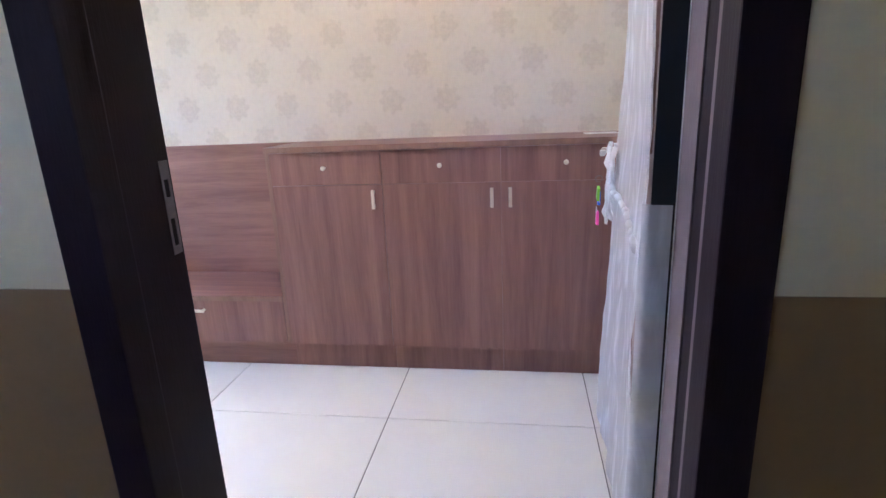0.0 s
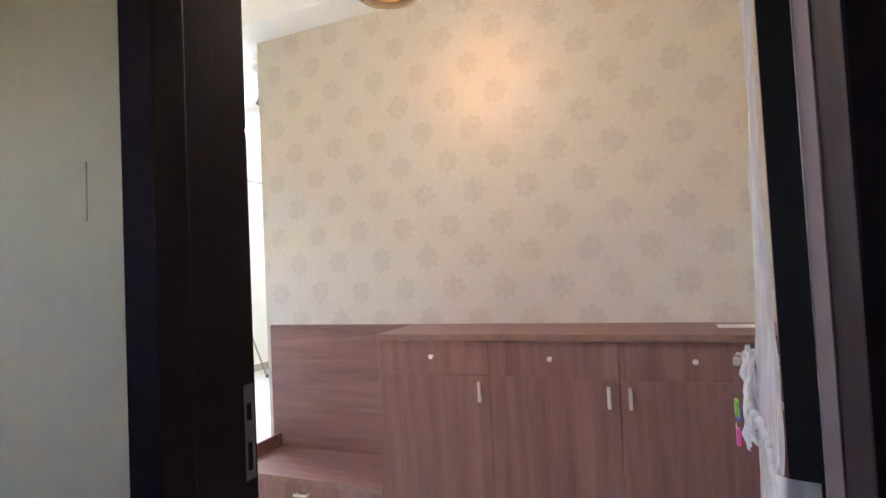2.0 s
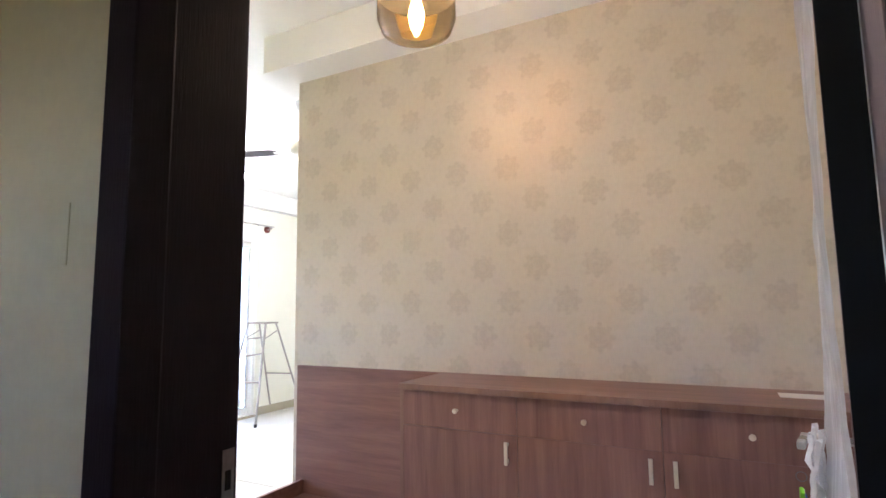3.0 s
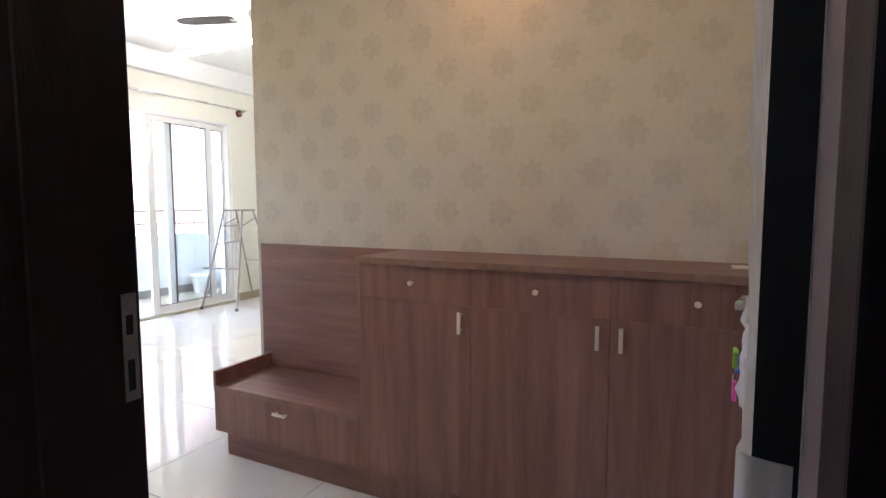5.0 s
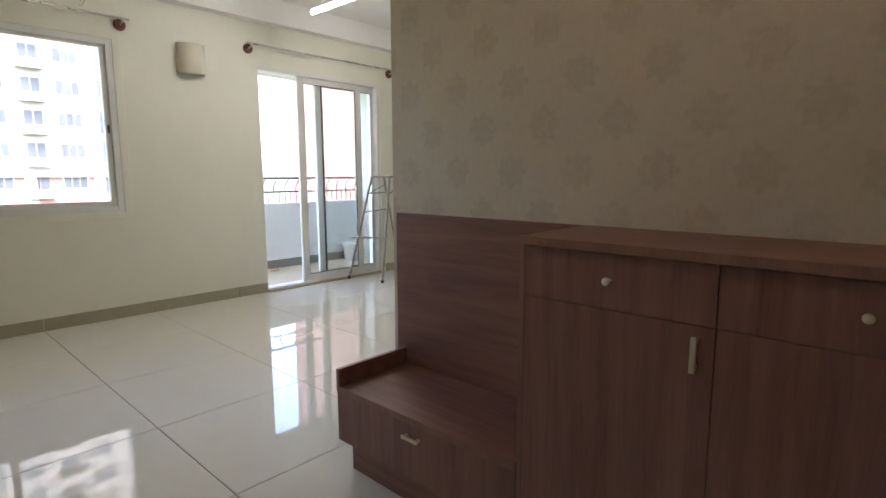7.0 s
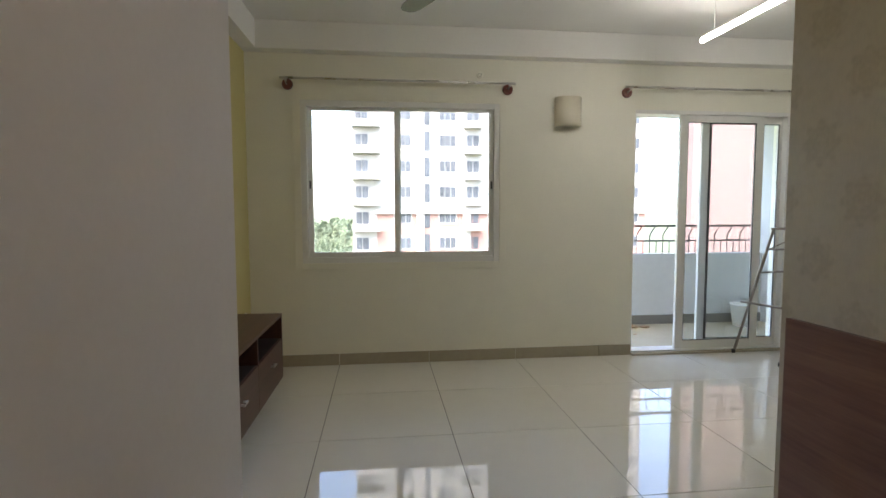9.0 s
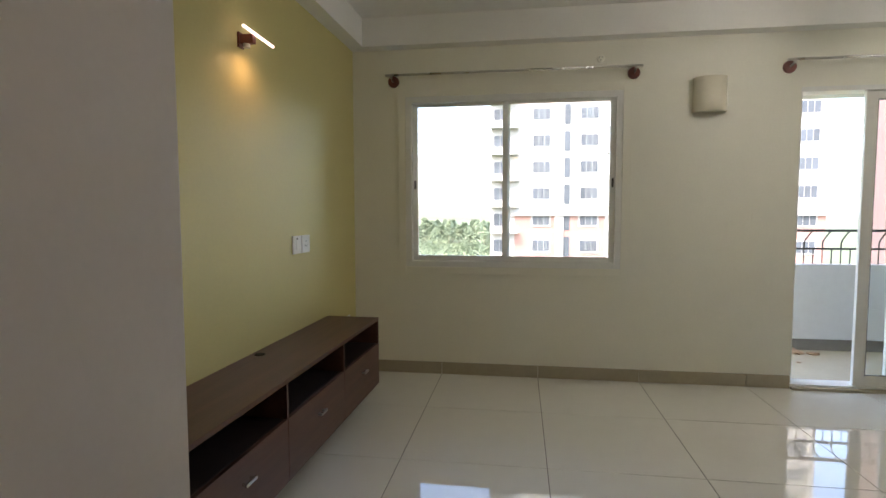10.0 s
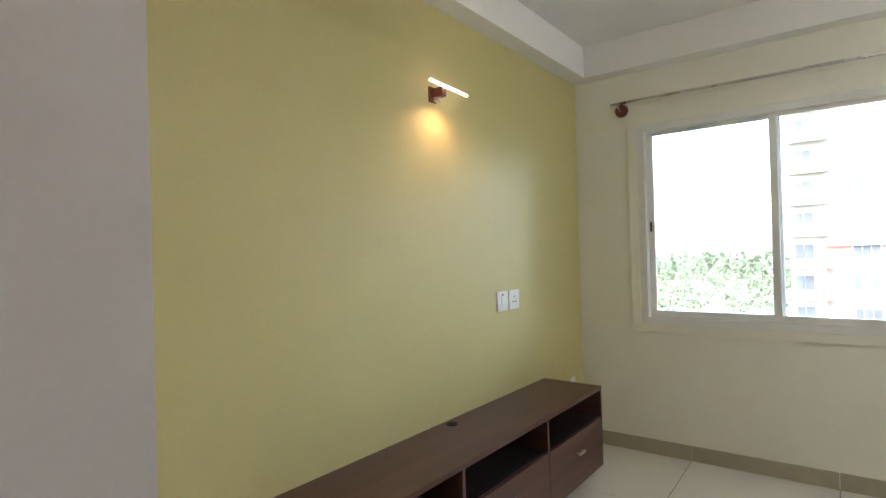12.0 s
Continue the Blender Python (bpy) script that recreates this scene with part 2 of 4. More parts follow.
DARKRED = material("red_brown_wood", (0.16, 0.045, 0.03), 0.35, scale=40, vary=0.2)
FILM = film_material("plastic_wrapping_film")
MILKY = film_material("bunched_wrapping_film", 0.8, 0.97)
RED = material("pink_red_exterior_paint", (0.185, 0.125, 0.12), 0.8, bump=0.4, scale=25, vary=0.08)
EXT = material("cream_exterior_paint", (0.33, 0.325, 0.32), 0.85, bump=0.3, scale=12, vary=0.05)
BALCONY = material("white_balcony_paint", (0.52, 0.53, 0.53), 0.8, bump=0.3, scale=14, vary=0.05)
EXTRED = material("terracotta_exterior_paint", (0.27, 0.155, 0.135), 0.85, bump=0.3, scale=12, vary=0.08)
PANE = material("dark_window_pane", (0.05, 0.06, 0.075), 0.4, scale=3, vary=0.4, random=0.8)
IRON = material("black_iron", (0.02, 0.02, 0.022), 0.45, scale=60, vary=0.2)
LEAVES = material("tree_foliage", (0.125, 0.16, 0.10), 0.8, scale=3, vary=0.4)
GRASS = material("scrub_ground", (0.075, 0.095, 0.04), 0.95, scale=0.05, vary=0.35)
TRUNK = material("bark", (0.12, 0.08, 0.05), 0.9, scale=10, vary=0.2)


# ---- builders ----
def box(bm, x0, x1, y0, y1, z0, z1, bevel=0.0):
    made = bmesh.ops.create_cube(bm, size=1.0)["verts"]
    bmesh.ops.scale(bm, vec=(x1 - x0, y1 - y0, z1 - z0), verts=made)
    bmesh.ops.translate(bm, vec=((x0 + x1) / 2, (y0 + y1) / 2, (z0 + z1) / 2), verts=made)
    if bevel:
        edges = list({e for v in made for e in v.link_edges})
        bmesh.ops.bevel(bm, geom=edges, offset=bevel, segments=2, affect="EDGES", profile=0.7)
    return bm


def prism(bm, corners, z0, z1):
    """An upright block on a ground plan of corners."""
    low = [bm.verts.new((x, y, z0)) for x, y in corners]
    high = [bm.verts.new((x, y, z1)) for x, y in corners]
    n = len(corners)
    for i in range(n):
        bm.faces.new((low[i], low[(i + 1) % n], high[(i + 1) % n], high[i]))
    bm.faces.new(low)
    bm.faces.new(high)
    return bm


def rod(bm, a, b, r0, r1=None, seg=14):
    a, b = Vector(a), Vector(b)
    m = Matrix.Translation((a + b) / 2) @ (b - a).to_track_quat("Z", "Y").to_matrix().to_4x4()
    bmesh.ops.create_cone(bm, cap_ends=True, segments=seg, radius1=r0, radius2=r0 if r1 is None else r1, depth=(b - a).length, matrix=m)
    return bm


def lathe(bm, rings, centre, seg=36):
    """A turned shape from (radius, height) rings about an upright axis at centre."""
    rows = []
    for r, z in rings:
        rows.append([bm.verts.new((centre[0] + r * math.cos(2 * math.pi * k / seg), centre[1] + r * math.sin(2 * math.pi * k / seg), centre[2] + z)) for k in range(seg)])
    for a, b in zip(rows, rows[1:]):
        for k in range(seg):
            bm.faces.new((a[k], a[(k + 1) % seg], b[(k + 1) % seg], b[k]))
    return bm


def mesh_of(name, bm, mat, smooth=False):
    bmesh.ops.recalc_face_normals(bm, faces=bm.faces[:])
    data = bpy.data.meshes.new(name)
    bm.to_mesh(data)
    bm.free()
    data.materials.append(mat)
    if smooth:
        for p in data.polygons:
            p.use_smooth = True
    return data


def part(name, bm, mat, parent=None, label="", smooth=False):
    ob = new(name, mesh_of(name, bm, mat, smooth))
    ob.parent = parent
    if label:
        ob["label"] = label
    return ob


def cube(*a):
    return box(bmesh.new(), *a)


def thing(name, label, category, group="", kind="", at=(0, 0, 0)):
    ob = new(name)
    ob.location, ob.scale = Vector(at) * unit, (unit, unit, unit)
    ob.empty_display_size = 0.1
    return tagged(ob, label, category, group, kind)


def structure(name, bm, mat, label, category):
    ob = part(name, bm, mat)
    ob.scale = (unit, unit, unit)
    return tagged(ob, label, category, kind="structure")


# ---- the large structure ----
LIVING = 1.025      # length of the living room's own unit
unit = LIVING
CZ, FZ = 2.93, 2.93 * LIVING
LN, NORTH, EAST = 5.6, 5.6 * LIVING, 6.05
WIN = (-0.30, 1.437, 0.91, 2.312)
DOOR = (2.715, 4.29, 0.0, 2.29)

bm = bmesh.new()
for a in ((-0.23, 0, -0.98, WIN[0], 0, CZ), (-0.23, 0, WIN[0], WIN[1], 0, WIN[2]), (-0.23, 0, WIN[0], WIN[1], WIN[3], CZ),
          (-0.23, 0, WIN[1], DOOR[0], 0, CZ), (-0.23, 0, DOOR[0], DOOR[1], DOOR[3], CZ), (-0.23, 0, DOOR[1], LN, 0, CZ)):
    box(bm, *a)
structure("wall_window", bm, WHITE, "off-white painted wall with window and balcony door", "wall")
structure("wall_olive", prism(bmesh.new(), ((0, -0.98), (3.502, -0.98), (3.502, -0.827), (0, -0.75)), 0, CZ), YELLOW, "olive yellow painted accent wall", "wall")
bm = bmesh.new()
box(bm, 0, 0.12, -0.75, LN, 2.70, CZ - 0.002)
prism(bm, ((0.12, -0.752), (3.502, -0.826), (3.502, -0.70), (0.12, -0.63)), 2.702, CZ - 0.002)
structure("beam", bm, CEIL, "white plastered ceiling beams along the living room walls", "beam")

unit = 1.0
bm = bmesh.new()
prism(bm, ((3.59, -0.25), (4.71, -0.25), (4.71, -0.034), (3.59, 0.0595)), 0, FZ)
box(bm, 3.59, 3.69, -1.005, -0.25, 0, FZ)
box(bm, 5.76, EAST + 0.2, -0.25, -0.034, 0, FZ)
box(bm, 4.71, 5.76, -0.25, -0.034, 2.20, FZ)
structure("wall_entrance", bm, FOYER, "plain off-white wall round the entrance door", "wall")
structure("wall_wallpaper", cube(3.34, EAST, 1.605, 1.725, 0, 2.795), WHITE, "partition wall papered on the entrance side", "wall")
structure("wallpaper", cube(3.341, EAST, 1.601, 1.6045, 0, 2.778), PAPER, "beige wallpaper with staggered star medallions", "wallpaper")
structure("wall_east", cube(EAST, EAST + 0.2, -0.034, NORTH, 0, FZ), WHITE, "plain off-white wall", "wall")
structure("wall_north", cube(-0.236, EAST + 0.2, NORTH, NORTH + 0.2, 0, FZ), WHITE, "plain off-white wall", "wall")
structure("ceiling", cube(-0.236, EAST + 0.2, -1.005, NORTH + 0.2, FZ, FZ + 0.15), CEIL, "white painted ceiling", "ceiling")
structure("beam_entrance", cube(3.25, EAST, 1.395, 1.80, 2.779, FZ - 0.002), CEIL, "white plastered ceiling beam over the papered wall", "beam")

# corridor outside the entrance
bm = bmesh.new()
# the gap at x 4.0 to 4.42 is invented, out of view, to light the corridor
for a in ((3.79, 4.69, -0.262, -0.25, 0.94, 2.8), (5.79, 8.12, -0.262, -0.25, 0.94, 2.8), (3.79, 4.0, -2.9, -2.7, 0.94, 2.8), (4.42, 8.12, -2.9, -2.7, 0.94, 2.8), (4.0, 4.42, -2.9, -2.7, 0.94, 1.72), (4.0, 4.42, -2.9, -2.7, 2.12, 2.8), (3.691, 3.79, -2.9, -0.25, 0.94, 2.8), (4.69, 5.79, -0.262, -0.25, 2.205, 2.8)):
    box(bm, *a)
structure("wall_corridor", bm, GREEN, "pale green painted corridor wall with an unseen opening added to let daylight in", "wall")
bm = bmesh.new()
for a in ((3.794, 4.69, -0.266, -0.25, 0, 0.94), (5.79, 8.12, -0.266, -0.25, 0, 0.94), (3.794, 8.12, -2.9, -2.696, 0, 0.94), (3.691, 3.794, -2.9, -0.25, 0, 0.94)):
    box(bm, *a)
structure("dado", bm, DADO, "ochre brown painted dado of the corridor", "dado")
structure("ceiling_corridor", cube(3.691, 8.12, -2.9, -0.25, 2.8, 2.95), CEIL, "white corridor ceiling", "ceiling")
# unseen end wall, added to keep the open sky from flooding the corridor
bm = bmesh.new()
box(bm, 8.12, 8.27, -2.9, -0.25, 0, 2.95)
structure("wall_corridor_end", bm, GREEN, "unseen pale green wall added to shut daylight out of the corridor end", "wall")
bm = cube(3.691, 8.12, -2.9, -0.862, -0.15, -0.002)
box(bm, EAST + 0.001, 8.12, -0.862, -0.25, -0.15, -0.002)
structure("floor_corridor", bm, SKIRT, "beige tiled corridor floor", "floor")

floor = structure("floor", cube(0, EAST, -0.86, NORTH, -0.15, -0.004), GROUT, "grey grout bed of the tiled floor", "floor")


# ---- entrance door ----
def entrance_frame():
    ob = thing("door_1", "dark stained wooden entrance door frame with rebated jambs", "door frame", kind="structure", at=(4.72, -0.1, 0))
    inv = Matrix.Translation((-4.72, 0.1, 0))
    for name, sign, xo in (("jamb", 1, 4.692), ("jamb", -1, 5.788)):
        bm = bmesh.new()
        for a, b, y0, y1 in ((0.0, 0.078, -0.285, -0.215), (0.0, 0.05, -0.215, -0.2), (0.0, 0.040 if sign > 0 else 0.050, -0.2, -0.028 if sign > 0 else 0.024)):
            x0, x1 = sorted((xo + sign * a, xo + sign * b))
            box(bm, x0, x1, y0, y1, 0, 2.19, 0.004)
        bm.transform(inv)
        part(name, bm, FRAMEWOOD, ob)
        if sign < 0:
            # two thin lighter strips stand in for light falling on this jamb's inner face
            for ya, yb in ((-0.196, -0.128), (-0.072, 0.02)):
                bm = cube(5.7348, 5.7378, ya, yb, 0, 2.118, 0.001)
                bm.transform(inv)
                part("lit_strip", bm, LIT_JAMB, ob, "mauve-brown strip painting the room light on the hinge jamb")
    bm = bmesh.new()
    box(bm, 4.692, 5.788, -0.284, -0.215, 2.08, 2.20, 0.004)
    box(bm, 4.692, 5.788, -0.215, -0.042, 2.12, 2.20, 0.004)
    bm.transform(inv)
    part("head", bm, FRAMEWOOD, ob)
    # strike plate with two keeper holes
    bm = bmesh.new()
    x0, x1 = 4.7305, 4.7335
    for y0, y1, z0, z1 in ((-0.062, -0.056, 0.945, 1.138), (-0.042, -0.035, 0.945, 1.138), (-0.056, -0.042, 1.10, 1.138), (-0.056, -0.042, 1.02, 1.064), (-0.056, -0.042, 0.945, 0.963)):
        box(bm, x0, x1, y0, y1, z0, z1)
    bm.transform(inv)
    plate = part("strike_plate", bm, DULL, ob, "dull steel strike plate")
    for z0, z1 in ((1.064, 1.10), (0.963, 1.02)):
        bm = cube(4.7308, 4.7322, -0.056, -0.042, z0, z1)
        bm.transform(inv)
        part("keeper_hole", bm, BLACK, plate, "dark latch hole")
    return ob


entrance_frame()


def film_sheet(bm, y0, y1, z0, z1, x, amp, seed, ny=16, nz=90):
    rows = []
    for j in range(nz + 1):
        z = z0 + (z1 - z0) * j / nz
        row = []
        for i in range(ny + 1):
            y = y0 + (y1 - y0) * i / ny
            k = noise.noise(Vector((y * 9 + seed, z * 2.2, seed))) + 0.5 * noise.noise(Vector((y * 25, z * 8, seed + 4)))
            row.append(bm.verts.new((x - amp * (0.6 + k) - (0.115 - 0.04 * z) * min(1.0, max(0.0, (y - 0.1) / 0.8)) ** 1.3, y, z)))
        rows.append(row)
    for a, b in zip(rows, rows[1:]):
        for i in range(ny):
            bm.faces.new((a[i], a[i + 1], b[i + 1], b[i]))
    return bm


def entrance_leaf():
    """The leaf stands open along the y axis, hinged beside the far jamb."""
    ob = thing("entrance_door", "brown wooden entrance door standing open, still wrapped in clear plastic film", "door", at=(5.712, 0.03, 0))
    ob.rotation_euler = (0, 0, radians(-11.0))
    L = part("leaf", cube(-0.018, 0.022, 0, 0.98, 0.012, 2.09, 0.003), LEAFWOOD, ob)
    part("edge_band", cube(-0.020, 0.024, -0.006, 0.002, 0.012, 2.09, 0.001), BLACK, ob, "black hinge edge")
    for z0, z1 in ((0.2, 0.95), (1.1, 1.95)):
        part("panel", cube(-0.026, -0.017, 0.15, 0.83, z0, z1, 0.006), LEAFWOOD, ob)
    bm = film_sheet(bmesh.new(), -0.006, 1.0, 0.02, 2.08, -0.026, 0.014, 1.0, 26, 110)
    f = part("plastic_film", bm, FILM, ob, "crinkled clear plastic wrapping", smooth=True)
    for name, profile, z0, z1 in (("corner_film", ((0.024, -0.012), (0.036, -0.016), (0.050, -0.010), (0.056, 0.03)), 0.02, 2.08),
                                  ("edge_film", ((-0.034, 0.05), (-0.036, 0.0), (-0.022, -0.012), (0.0, -0.014), (0.019, -0.013)), 0.02, 1.02)):
        bm = bmesh.new()
        rows = []
        for j in range(60):
            z = z0 + (z1 - z0) * j / 59
            w = 0.006 * noise.noise(Vector((0, z * 5, 3)))
            rows.append([bm.verts.new((x, y + w, z)) for x, y in profile])
        for a, b in zip(rows, rows[1:]):
            for i in range(len(profile) - 1):
                bm.faces.new((a[i], a[i + 1], b[i + 1], b[i]))
        part(name, bm, MILKY if name == "corner_film" else FILM, ob, "clear plastic film round the hinge edge", smooth=True)
    # bunched film round the lock, and a long fold of it across the leaf
    for s in range(6):
        bm = bmesh.new()
        n_ = 14
        width = 0.05
        last = None
        for k in range(n_):
            z = 1.07 - 0.02 * k
            cx = -0.105 - 0.024 * abs(math.sin(2.2 * k / n_ + s)) - 0.008 * noise.noise(Vector((s, k * 0.6, 1)))
            cy = 0.76 + 0.04 * s + 0.03 * noise.noise(Vector((k * 0.35, s, 2)))
            row = [bm.verts.new((cx - 0.012 * math.sin(3.14 * i / 5) * (1 + noise.noise(Vector((i, k * 0.5, s)))), cy + width * (i / 5 - 0.5), z)) for i in range(6)]
            if last:
                for i in range(5):
                    bm.faces.new((last[i], last[i + 1], row[i + 1], row[i]))
            last = row
        part("film_fold", bm, MILKY, ob, "bunched plastic film round the lock", smooth=True)
    bm = bmesh.new()
    pts = [Vector((-0.042 - 0.085 * max(0, 1 - k / 8) - 0.006 * math.sin(k), 0.86 - 0.066 * k, 0.935 - 0.006 * k + 0.004 * math.sin(2.3 * k))) for k in range(11)]
    for a, b in zip(pts, pts[1:]):
        rod(bm, a, b, 0.012, seg=8)
    part("film_band", bm, MILKY, ob, "twisted band of milky plastic film", smooth=True)
    plate = part("lock_plate", cube(-0.03, -0.018, 0.885, 0.945, 0.84, 1.09, 0.004), METAL, ob, "brushed nickel lock plate")
    bm = bmesh.new()
    rod(bm, (-0.03, 0.915, 1.043), (-0.155, 0.915, 1.043), 0.011)
    box(bm, -0.162, -0.144, 0.80, 0.925, 1.033, 1.053, 0.005)
    part("lever", bm, METAL, plate, "nickel lever handle")
    rod_bm = rod(bmesh.new(), (-0.03, 0.915, 0.90), (-0.05, 0.915, 0.90), 0.012)
    part("cylinder", rod_bm, METAL, plate)
    return ob


entrance_leaf()


def ring(bm, centre, r, t, axis="x", seg=18):
    for k in range(seg):
        p = []
        for a in (2 * math.pi * k / seg, 2 * math.pi * (k + 1) / seg):
            c, s = r * math.cos(a), r * math.sin(a)
            p.append(Vector(centre) + (Vector((0, c, s)) if axis == "x" else Vector((c, 0, s))))
        rod(bm, p[0], p[1], t, seg=6)
    return bm


def key_bunch():
    ob = thing("key_bunch", "keys with green, blue and pink tags hanging from the lock", "keys", at=(5.72, 0.945, 0.955))
    part("key_ring", ring(bmesh.new(), (0, 0, -0.012), 0.012, 0.0012, "y"), DULL, ob)
    for name, col, p, w in (("green_tag", (0.25, 0.62, 0.04), (-0.004, -0.02, -0.062), 0.35), ("blue_tag", (0.03, 0.16, 0.75), (0.004, 0.014, -0.085), -0.1), ("pink_tag", (0.90, 0.10, 0.45), (-0.002, -0.004, -0.155), -0.08)):
        bm = bmesh.new()
        box(bm, -0.005, 0.005, -0.013, 0.013, -0.026, 0.026, 0.004)
        bm.transform(Matrix.Translation(p) @ Matrix.Rotation(w, 4, "X"))
        part(name, bm, material(name + "_plastic", col, 0.35, vary=0.05), ob, name.split("_")[0] + " plastic key tag")
    for k, p in enumerate(((0.004, 0.008, -0.045), (-0.006, -0.006, -0.115))):
        bm = bmesh.new()
        box(bm, -0.001, 0.001, -0.010, 0.010, -0.02, 0.0, 0.0008)
        box(bm, -0.001, 0.001, -0.004, 0.004, -0.055, -0.018, 0.0008)
        bm.transform(Matrix.Translation(p) @ Matrix.Rotation(0.4 * (k - 0.5), 4, "X"))
        part("key", bm, METAL, ob)
    return ob


key_bunch()


# ---- shoe cabinet and bench ----
def bow_handle(parent, x, y, z, upright=True, length=0.085):
    bm = bmesh.new()
    h = length / 2
    if upright:
        box(bm, x - 0.007, x + 0.007, y - 0.026, y - 0.018, z - h, z + h, 0.003)
        for s in (-1, 1):
            box(bm, x - 0.005, x + 0.005, y - 0.02, y, z + s * h * 0.72 - 0.006, z + s * h * 0.72 + 0.006, 0.002)
    else:
        box(bm, x - h, x + h, y - 0.026, y - 0.018, z - 0.007, z + 0.007, 0.003)
        for s in (-1, 1):
            box(bm, x + s * h * 0.72 - 0.006, x + s * h * 0.72 + 0.006, y - 0.02, y, z - 0.005, z + 0.005, 0.002)
    return part("handle", bm, BRASS, parent, "warm nickel bar handle")


def round_knob(parent, x, y, z):
    bm = bmesh.new()
    rod(bm, (x, y, z), (x, y - 0.018, z), 0.005)
    bmesh.ops.create_uvsphere(bm, u_segments=16, v_segments=10, radius=0.0105, matrix=Matrix.Translation((x, y - 0.024, z)) @ Matrix.Diagonal((1, 0.8, 1, 1)))
    return part("knob", bm, BRASS, parent, "warm nickel round knob")


FY = 1.202          # front of the cabinet doors
CABINET = [(4.333, 4.842), (4.842, 5.358), (5.358, 5.878)]


def shoe_cabinet(x0, x1, handle_side, gap=0.0010):
    ob = thing("shoe_cabinet", "walnut laminate shoe cabinet unit with a drawer above a tall door", "cabinet", "shoe cabinets", at=(x0, FY, 0))
    w = x1 - x0
    d = 1.600 - FY
    bm = bmesh.new()
    box(bm, 0.0, w, 0.019, d, 0.138, 1.051)
    part("body", bm, WALNUT, ob)
    part("plinth", cube(0.0, w - 0.001, 0.048, d, 0, 0.137), WALNUT, ob)
    drawer = part("drawer_front", cube(0.0013, w - 0.0013, 0, 0.018, 0.9034 + gap, 1.0485, 0.0004), WALNUT, ob)
    round_knob(drawer, w / 2 + (0.002 if handle_side > 0 else 0.004), 0, 0.981)
    door = part("door", cube(0.0013, w - 0.0013, 0, 0.018, 0.1385, 0.9034, 0.0005), WALNUT, ob)
    bow_handle(door, w - 0.039 if handle_side > 0 else 0.038, 0, 0.840)
    return ob


first_unit = shoe_cabinet(*CABINET[0], 1, 0.0022)
part("end_panel", cube(-0.0165, -0.0006, 0.001, 1.5825 - FY, 0.1375, 1.0512, 0.001), BANDING, first_unit)
shoe_cabinet(*CABINET[1], 1)
shoe_cabinet(*CABINET[2], -1)
top = part("cabinet_top", cube(4.318, 6.045, FY - 0.012, 1.6005, 1.0515, 1.0755, 0.003), WALNUT_X)
part("edge_band", cube(4.3185, 6.0445, FY - 0.0145, FY - 0.0122, 1.0518, 1.0752), BANDING, top, "lighter walnut edge band")
tagged(top, "walnut laminate top over the shoe cabinets", "worktop")
part("filler_panel", cube(5.8785, 6.045, FY + 0.002, FY + 0.02, 0.0005, 1.051), WALNUT, top)
pap = part("paper_slip", cube(5.72, 5.86, 1.40, 1.50, 1.0757, 1.0777), PLASTIC)
tagged(pap, "folded white paper lying on the cabinet top", "paper")


def shoe_bench():
    ob = thing("shoe_bench", "low walnut laminate bench with a drawer and a raised side", "bench", at=(3.42, FY, 0))
    w, d = 4.315 - 3.42, 1.583 - FY
    part("plinth", cube(0.03, w + 0.0172, 0.048, d, 0, 0.137), WALNUT_X, ob)
    part("body", cube(0.02, w, 0.019, d, 0.138, 0.354), WALNUT_X, ob)
    dr = part("drawer_front", cube(0.0, w - 0.002, 0, 0.018, 0.141, 0.353, 0.0012), WALNUT, ob)
    bow_handle(dr, 0.452, 0, 0.307, False, 0.08)
    part("seat", cube(0.019, w, -0.004, d, 0.3545, 0.380, 0.002), WALNUT_X, ob)
    part("edge_band", cube(0.019, w, -0.0062, -0.0042, 0.3548, 0.3797), BANDING, ob, "lighter walnut edge band")
    part("side_panel", cube(0.0, 0.0185, -0.004, d, 0.3545, 0.453, 0.002), WALNUT_X, ob)
    return ob


shoe_bench()
pan = part("back_panel", cube(3.382, 4.314, 1.5835, 1.6005, 0.0, 1.075, 0.0015), WALNUT_X)
part("edge_band", cube(3.3795, 3.3818, 1.5837, 1.6003, 0.0, 1.0748), BANDING, pan, "lighter walnut edge band")
tagged(pan, "walnut laminate panel on the wall behind the bench", "wall panel")


# ---- lamps ----
PEND = (4.765, 0.60)


